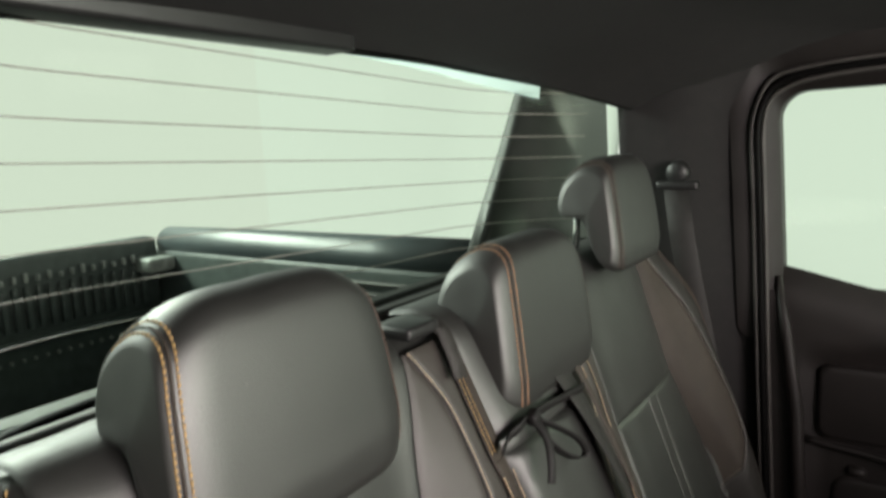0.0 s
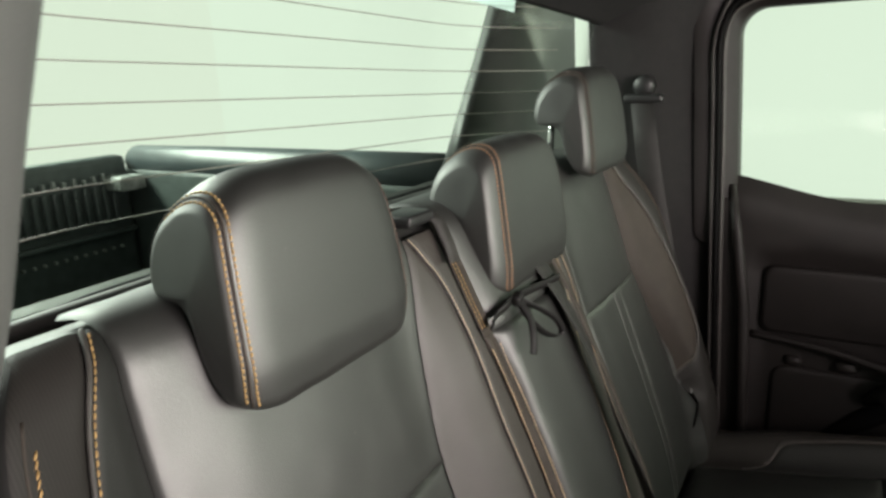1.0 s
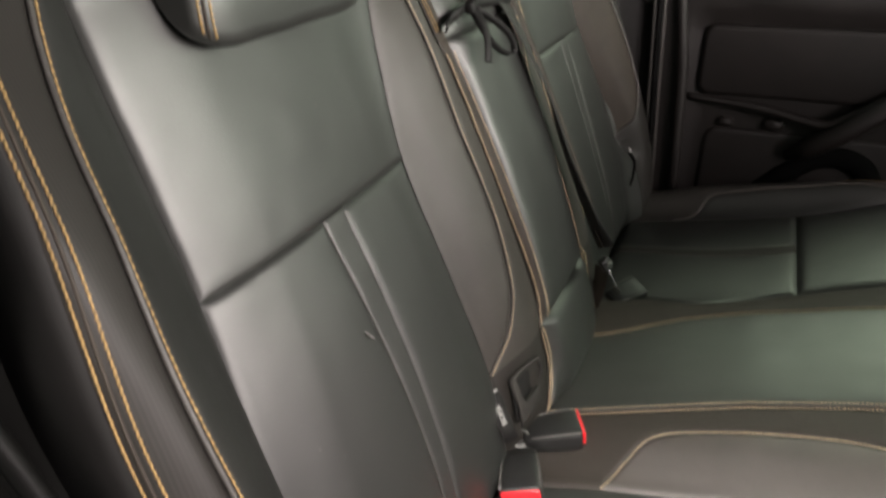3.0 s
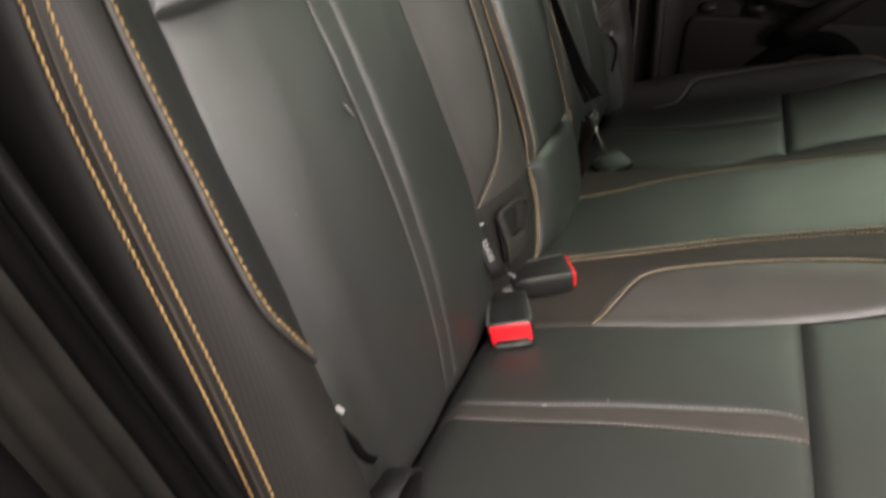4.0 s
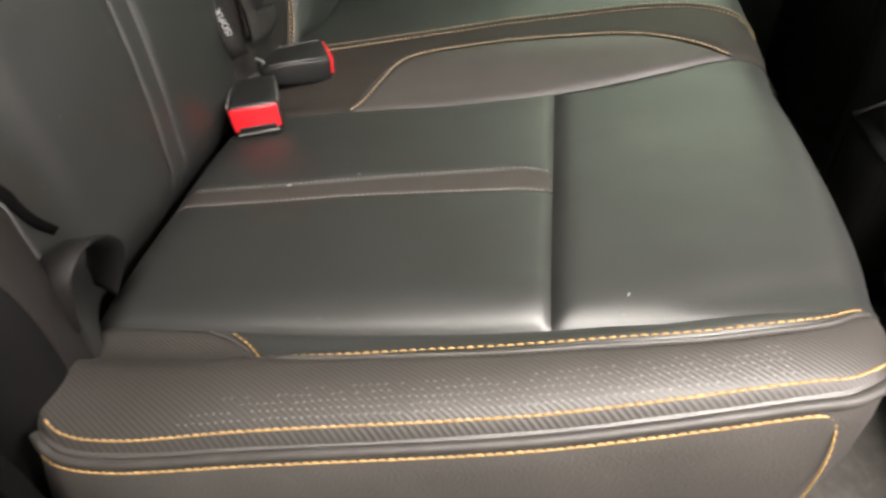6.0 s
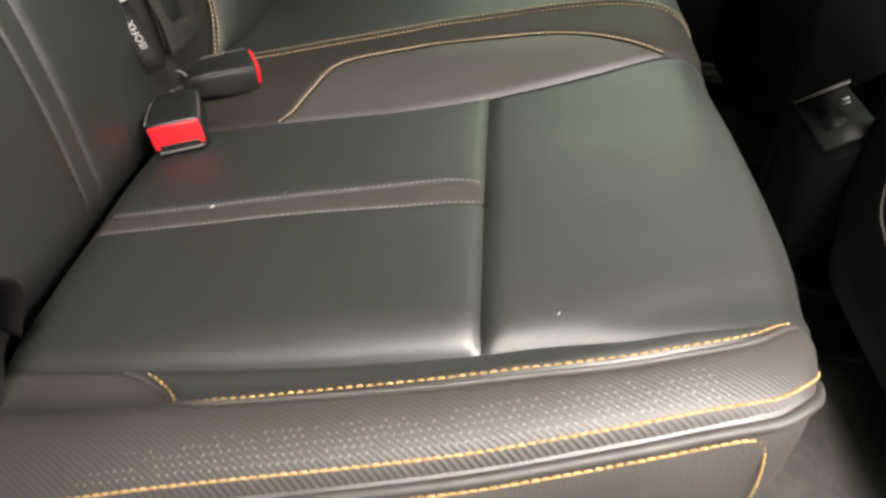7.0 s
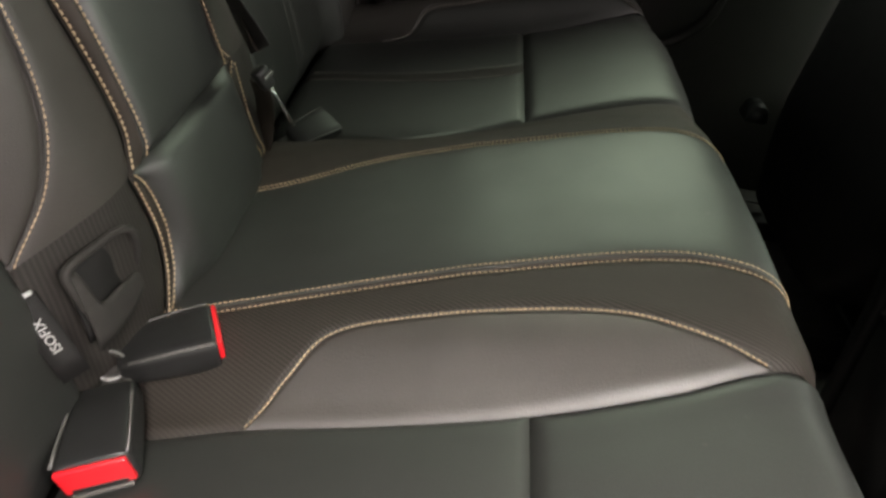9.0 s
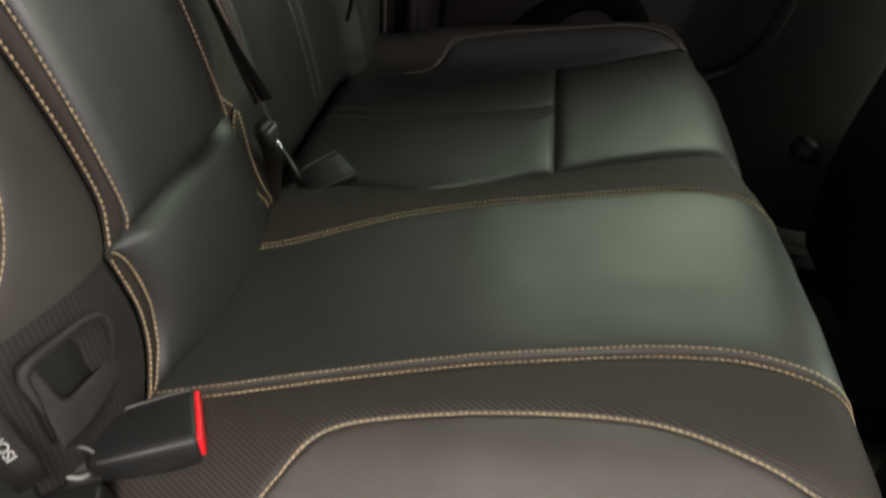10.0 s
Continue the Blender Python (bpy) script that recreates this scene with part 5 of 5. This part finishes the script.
part("lining", pouch_sheet(lambda u: 0.0, lambda u: 0.95, -0.005), VINYL, pouch, "dark inside of the pocket")
part("front", pouch_sheet(lambda u: table([(0.0, 0.03), (0.10, 0.06), (0.14, 0.22), (0.20, 0.54), (0.5, 0.60), (0.87, 0.66), (1.0, 0.62)], u)[0], lambda u: 1.06 - 0.04 * u, 0.001, 40), CLOTH, pouch, "black woven pocket front")
part("rim", tube([pouch_point(u, v, o) for u, v, o in smooth_curve([(-0.02, 0.50, 0.001), (-0.05, 0.22, 0.001), (-0.05, 0.06, 0.001), (0.09, -0.02, 0.001), (0.47, -0.02, 0.0), (0.90, -0.01, 0.0), (1.05, 0.09, 0.001), (1.06, 0.25, 0.002), (1.00, 0.45, 0.002), (0.90, 0.66, 0.001)], 60)], [0.0034 - 0.0024 * abs(k / 59 * 2 - 1) ** 6 for k in range(60)], 8), CLOTH, pouch, "rolled webbing rim")

tag = thing("anchor_label", "black fabric label with white woven lettering", "label", (-0.128, 0.354, 0.41))
TAG_AT, TAG_UP, TAG_WIDE = Vector((-0.1240, 0.3515, 0.4240)), Vector((-0.48, 0.18, 0.86)).normalized(), Vector((0.73, 0.68, 0.0))
part("cloth", band([TAG_AT + TAG_UP * d for d in (0.030, 0.015, 0.0, -0.018, -0.034)], TAG_WIDE, 0.019, 0.0012), VINYL, tag)
part("white_end", band([TAG_AT + TAG_UP * 0.0315, TAG_AT + TAG_UP * 0.0288], TAG_WIDE, 0.015, 0.0017), WHITE, tag, "white woven end")


def lettering(text, m, size, mat, parent):
    cu = bpy.data.curves.new("lettering", "FONT")
    cu.body, cu.size, cu.extrude, cu.align_x, cu.align_y = text, size, 0.00025, "CENTER", "CENTER"
    cu.materials.append(mat)
    ob = new("lettering", cu)
    ob.parent = parent
    ob.matrix_parent_inverse = Matrix.Translation(-Vector(parent.location))
    ob.matrix_basis = m
    return ob


text_n = TAG_WIDE.cross(TAG_UP).normalized()
tm = Matrix((TAG_UP, text_n.cross(TAG_UP), text_n)).transposed().to_4x4()
tm.translation = TAG_AT + text_n * 0.0010
lettering("ISOFIX", tm, 0.0088, WHITE, tag)

# pull strap tied at the top of the middle pad
bow = thing("pull_strap", "black ribbon pull strap tied in a bow", "strap", (-0.22, 0.55, 0.80))
part("cross_band", band([Vector(backrest(w, y, 0.011)) for w, y in smooth_curve([(0.834, 0.462), (0.840, 0.485), (0.846, 0.516), (0.843, 0.562), (0.838, 0.612), (0.834, 0.655)], 24)], (0.2, 0, 1), 0.011, 0.002), VINYL, bow)
knot_at = Vector(backrest(0.845, 0.520, 0.016))
part("knot", moved(box(-0.006, 0.006, -0.008, 0.008, -0.007, 0.007, 0.004), Matrix.Translation(knot_at) @ pose(0, 0, 0, 20, 0, 0)), VINYL, bow)


def strap_on_pad(knots, sides, width):
    return band([Vector(backrest(w, y, l)) for w, y, l in smooth_curve(knots, 24)], sides, width, 0.0016)


part("bow_loop", strap_on_pad([(0.842, 0.523, 0.018), (0.822, 0.548, 0.024), (0.800, 0.574, 0.026), (0.782, 0.586, 0.022), (0.779, 0.578, 0.016), (0.792, 0.558, 0.012), (0.815, 0.534, 0.013), (0.840, 0.521, 0.015)], (0.85, 0.3, 0.4), 0.008), VINYL, bow)
part("bow_tail", strap_on_pad([(0.842, 0.519, 0.018), (0.825, 0.516, 0.024), (0.805, 0.506, 0.026), (0.786, 0.497, 0.024)], (0.5, 0.8, 0.1), 0.009), VINYL, bow)
tab = thing("fold_release_tab", "worn webbing pull tab at the top of the backrest", "strap", (-0.25, 0.42, 0.92))
part("tab", band([Vector(backrest(w, y, 0.012)) for w, y in ((0.965, 0.452), (0.95, 0.455), (0.93, 0.450), (0.912, 0.446))], (0, 1, 0.2), 0.018, 0.0025), WEBBING, tab)
part("clip", box(-0.335, -0.295, 0.405, 0.455, 0.962, 0.975, 0.004), PLASTIC, tab, "black plastic clip")

# loop strap at the bite line of the nearest seat, and the white clips of the covers
loop = thing("seat_release_loop", "black fabric pull loop in the seat gap", "strap", (-0.11, 0.07, 0.34))
LOOP_LINE = [(-0.096, 0.006, 0.372), (-0.094, 0.006, 0.392), (-0.092, 0.011, 0.412), (-0.090, 0.026, 0.421), (-0.091, 0.046, 0.414), (-0.093, 0.061, 0.398), (-0.098, 0.066, 0.378), (-0.106, 0.064, 0.352)]


def loop_shape():
    pts = smooth_curve(LOOP_LINE, 40)
    return band(pts, [Vector((1.0, 0.25 - 0.3 * k / 39, 0.5 - 0.2 * k / 39)) for k in range(40)], 0.026, 0.0024)


for f in (lambda k: k, mirror):
    gap_line = f([(0.468, 0.026), (0.455, 0.0265), (0.440, 0.030), (0.425, 0.038), (0.408, 0.052)])
    part("cover_gap", band(on_surface(backrest, gap_line, 0.0050, 24), [Vector((0.25, 0.95 if k > 3 else 0.5, 0.2)) for k in range(24)], 0.0065, 0.0016), GAP_SHADE, back_thing, "dark gap in the seat cover")
part("loop", loop_shape(), VINYL, loop, "arched black fabric loop")


def clip_pose(y):
    """Pose of a clip on the backrest's face."""
    side = 1 if y < MID else -1
    return Matrix.Translation(backrest(0.475, y, 0.014)) @ pose(0, 0, 0, side * 28, -15, 0)


for y in (0.032, 2 * MID - 0.032):
    clip = thing("cover_clip", "small white plastic clip at the cover's edge", "clip", backrest(0.475, y, 0.0))
    part("clip", moved(box(-0.0012, 0.0012, -0.0022, 0.0022, -0.0042, 0.0042, 0.0006), clip_pose(y)), CLIP_WHITE, clip)

# ---- front of the cab, seen past the cushion ----
console = thing("center_console", "dark centre console end with a sloping grey socket panel", "console", (0.75, 0.60, FLOOR_Z))


def prism(points, y0, y1, bevel=0.004):
    """A side outline (x, z) pulled from y0 to y1."""
    bm = bmesh.new()
    face = bm.faces.new([bm.verts.new((x, y0, z)) for x, z in points])
    got = bmesh.ops.extrude_face_region(bm, geom=[face])
    for v in got["geom"]:
        if isinstance(v, bmesh.types.BMVert):
            v.co.y = y1
    bmesh.ops.bevel(bm, geom=bm.edges[:], offset=bevel, segments=2, affect="EDGES")
    return bm


part("body", prism([(0.70, FLOOR_Z), (1.5, FLOOR_Z), (1.5, 0.40), (0.84, 0.405), (0.66, 0.274)], 0.55, 0.686), COVER, console)
part("side_wall", prism([(0.70, FLOOR_Z), (1.5, FLOOR_Z), (1.5, 0.52), (0.62, 0.52), (0.618, 0.44), (0.658, 0.285)], 0.688, 0.725, 0.006), COVER, console, "brown-black console side")
part("socket_panel", prism([(0.664, 0.277), (0.719, 0.3175), (0.716, 0.3225), (0.660, 0.282)], 0.566, 0.684, 0.001), TRAY, console, "grey sloping socket panel")
part("socket_flap", prism([(0.672, 0.291), (0.694, 0.307), (0.692, 0.310), (0.670, 0.294)], 0.600, 0.650, 0.001), PLASTIC, console, "black socket flap")
part("ledge", tube([(0.658, 0.685, 0.285), (0.718, 0.685, 0.328)], 0.003, 8), PIPING, console)
for k in range(2):
    part("mark", prism([(0.699 + 0.002 * k, 0.3115 + 0.0015 * k), (0.707 + 0.002 * k, 0.3173 + 0.0015 * k), (0.7065 + 0.002 * k, 0.3183 + 0.0015 * k), (0.6985 + 0.002 * k, 0.3125 + 0.0015 * k)], 0.640 + 0.010 * k, 0.645 + 0.010 * k, 0.0002), WHITE, console, "pale printed bar")


def front_seat(name_label, y0, y1):
    ob = thing("front_seat", name_label, "car seat", (0.85, (y0 + y1) / 2, FLOOR_Z), "front seats")
    rows = []
    for i in range(15):
        z = 0.16 + 0.75 * i / 14
        x = 0.68 + (z - 0.16) * 0.02
        w = (y1 - y0) / 2 * (1 - 0.14 * (i / 14) ** 2 - 0.30 * max(0.0, (0.32 - z) / 0.16) ** 1.5)
        ring = []
        for k in range(28):
            a = 2 * math.pi * k / 28
            c, s = math.cos(a), math.sin(a)
            ring.append((x + 0.07 - 0.07 * math.copysign(abs(c) ** 0.5, c), (y0 + y1) / 2 + w * math.copysign(abs(s) ** 0.45, s), z))
        rows.append(ring)
    part("backrest", sheet(rows, closed=True, caps=True), VINYL, ob)
    part("cushion", box(0.80, 1.30, y0, y1, 0.16, 0.36, 0.05, 3), VINYL, ob)
    part("pocket_edge", tube([(0.672, y0 + 0.06, 0.62), (0.670, (y0 + y1) / 2, 0.60), (0.672, y1 - 0.06, 0.62)], 0.004, 6), PIPING, ob)
    for y in (y0 + 0.06, y1 - 0.06):
        part("floor_rail", box(0.66, 1.32, y - 0.02, y + 0.02, FLOOR_Z, FLOOR_Z + 0.05, 0.006), PLASTIC, ob, "black seat rail")
        part("rail_riser", box(0.86, 1.26, y - 0.015, y + 0.015, FLOOR_Z + 0.045, 0.18, 0.005), PLASTIC, ob)
    return ob


near_seat = front_seat("black front seat seen from behind, beside the open doorway", -0.03, 0.595)
part("pocket_piping", tube(smooth_curve([(0.672, 0.458, 0.345), (0.673, 0.449, 0.316), (0.673, 0.431, 0.290), (0.673, 0.405, 0.276), (0.673, 0.355, 0.265), (0.673, 0.20, 0.262)], 30), 0.0022, 6), PIPING, near_seat, "grey piped pocket edge")
far_seat = front_seat("black front seat seen from behind, beside the closed door", 0.78, 1.24)
part("hinge_cover", prism([(0.648, 0.252), (0.694, 0.252), (0.690, 0.268), (0.682, 0.284), (0.656, 0.284)], 1.225, 1.272, 0.004), TRAY, far_seat, "grey plastic hinge cover")
part("rail_edge", tube([(0.70, 1.243, 0.078), (0.745, 1.230, 0.082), (0.79, 1.215, 0.088)], 0.0025, 6), PIPING, far_seat)
part("rail_bolt", moved(tube([(0, 0, -0.002), (0, 0, 0.003), (0, 0, 0.004)], [0.004, 0.004, 0.002], 10), Matrix.Translation((0.808, 1.160, 0.0825))), CHROME, far_seat, "bright bolt head")
def floor_mat(label, x0, x1, y0, y1, r=0.05):
    ob = thing("floor_mat", label, "floor mat", ((x0 + x1) / 2, (y0 + y1) / 2, FLOOR_Z), "floor mats")
    pts = []
    for cx, cy, a0 in ((x1 - r, y1 - r, 0), (x0 + r, y1 - r, 90), (x0 + r, y0 + r, 180), (x1 - r, y0 + r, 270)):
        pts += [(cx + r * math.cos(radians(a0 + 15 * k)), cy + r * math.sin(radians(a0 + 15 * k))) for k in range(7)]
    part("carpet_sheet", sheet([[(x, y, FLOOR_Z + 0.001) for x, y in pts], [(x, y, FLOOR_Z + 0.011) for x, y in pts]], closed=True, caps=True), MATPILE, ob)
    part("bound_edge", tube([(x, y, FLOOR_Z + 0.009) for x, y in pts + pts[:1]], 0.0055, 8), PIPING, ob, "grey bound edge")
    return ob


floor_mat("black carpet floor mat with grey bound edge", 0.52, 0.86, -0.06, 0.425)
floor_mat("black carpet floor mat beside the closed door", 0.48, 0.85, 0.655, 1.22)

# ---- outside: load bed, hoop, showroom ----
bed = thing("truck_bed", "open black-lined pickup load bed with ribbed tailgate", "truck bed", (-1.3, MID, 0.4))
part("bed_floor", box(-1.92, -0.68, 0.02, 1.16, 0.42, 0.45, 0.005), BEDLINER, bed)
part("tailgate", box(-1.96, -1.89, 0.0, 1.15, 0.43, 0.905, 0.02), BEDLINER, bed, "ribbed black tailgate liner")
STUD = varied(material("pale_worn_plastic", (0.4, 0.42, 0.4)), (0.34, 0.36, 0.34), (0.12, 0.13, 0.125), 25.0, 0.4, 0.6, 400.0, 0.3)
for k in range(34):
    y = 0.06 + k * 0.031
    part("rib", box(-1.893, -1.874, y - 0.007, y + 0.007, 0.70, 0.82, 0.005), BEDLINER, bed)
    high = 0.016 + 0.010 * (k * 7 % 5) / 4
    part("stud", box(-1.882, -1.868, y - 0.005, y + 0.005, 0.832, 0.832 + high, 0.003), STUD, bed, "pale worn stud")
    part("stud", box(-1.893, -1.876, y - 0.004, y + 0.004, 0.612, 0.622, 0.003), STUD, bed, "pale worn stud")
part("ledge", box(-1.905, -1.868, 0.02, 1.14, 0.66, 0.675, 0.004), BEDLINER, bed)
for y0, y1 in ((1.15, 1.26), (-0.10, 0.005)):
    part("side_wall", box(-1.95, -0.66, y0, y1, 0.42, 0.86, 0.02), BEDLINER, bed)
    part("rail_cap", tube([(x, (y0 + y1) / 2, 0.875) for x in (-1.93, -1.90, -1.5, -1.0, -0.68)], [0.035, 0.052, 0.055, 0.055, 0.055], 16), BEDCAP, bed, "grey-blue rounded rail cap")
for k in range(5):
    part("side_rib", box(-1.12 + 0.02, -0.70, 1.135, 1.152, 0.70 + 0.028 * k, 0.710 + 0.028 * k, 0.004), PIPING, bed)
part("corner_bracket", box(-1.90, -1.80, 1.06, 1.15, 0.80, 0.845, 0.01), STUD, bed, "pale corner bracket")

hoop = thing("sports_hoop", "black sail of the hoop behind the cab", "roll bar", (-0.65, 1.3, 0.9))


def sail(side):
    pts = [(1.036, 0.84), (1.164, 1.02), (1.241, 1.126), (1.294, 1.205), (1.347, 1.285), (1.376, 1.33), (1.80, 1.33), (1.83, 0.84)]
    bm = bmesh.new()
    bm.faces.new([bm.verts.new((-0.62, MID + side * (y - MID), z)) for y, z in pts])
    got = bmesh.ops.extrude_face_region(bm, geom=bm.faces[:])
    for v in got["geom"]:
        if isinstance(v, bmesh.types.BMVert):
            v.co.x -= 0.05
    bmesh.ops.bevel(bm, geom=bm.edges[:], offset=0.006, segments=2, affect="EDGES")
    return bm


part("sail", sail(1), PLASTIC, hoop)

plate([(-60, -60, -0.55), (60, -60, -0.55), (60, 60, -0.55), (-60, 60, -0.55)], 0.1, (0, 0, -1), CONCRETE, "ground", "pale grey showroom floor")
# self-lit backdrops: emission stands for the light on these surfaces
plate([(-7.0, -8, -0.55), (-7.0, 6.0, -0.55), (-7.0, 6.0, 2.62), (-7.0, -8, 2.62)], 0.1, (-1, 0, 0), BACKDROP_A, "backdrop_rear", "plain white showroom wall with its brightness as emission")
plate([(-7.0, 6.0, -0.55), (8.0, 6.0, -0.55), (8.0, 6.0, 4.0), (-7.0, 6.0, 4.0)], 0.1, (0, 1, 0), BACKDROP_B, "backdrop_side", "plain white showroom wall with its brightness as emission")
plate([(-7.0, -8, 2.62), (-1.3, -8, 2.62), (-1.3, 6.0, 2.62), (-7.0, 6.0, 2.62)], 0.1, (0, 0, 1), BACKDROP_TOP, "backdrop_ceiling", "grey showroom ceiling with its brightness as emission")
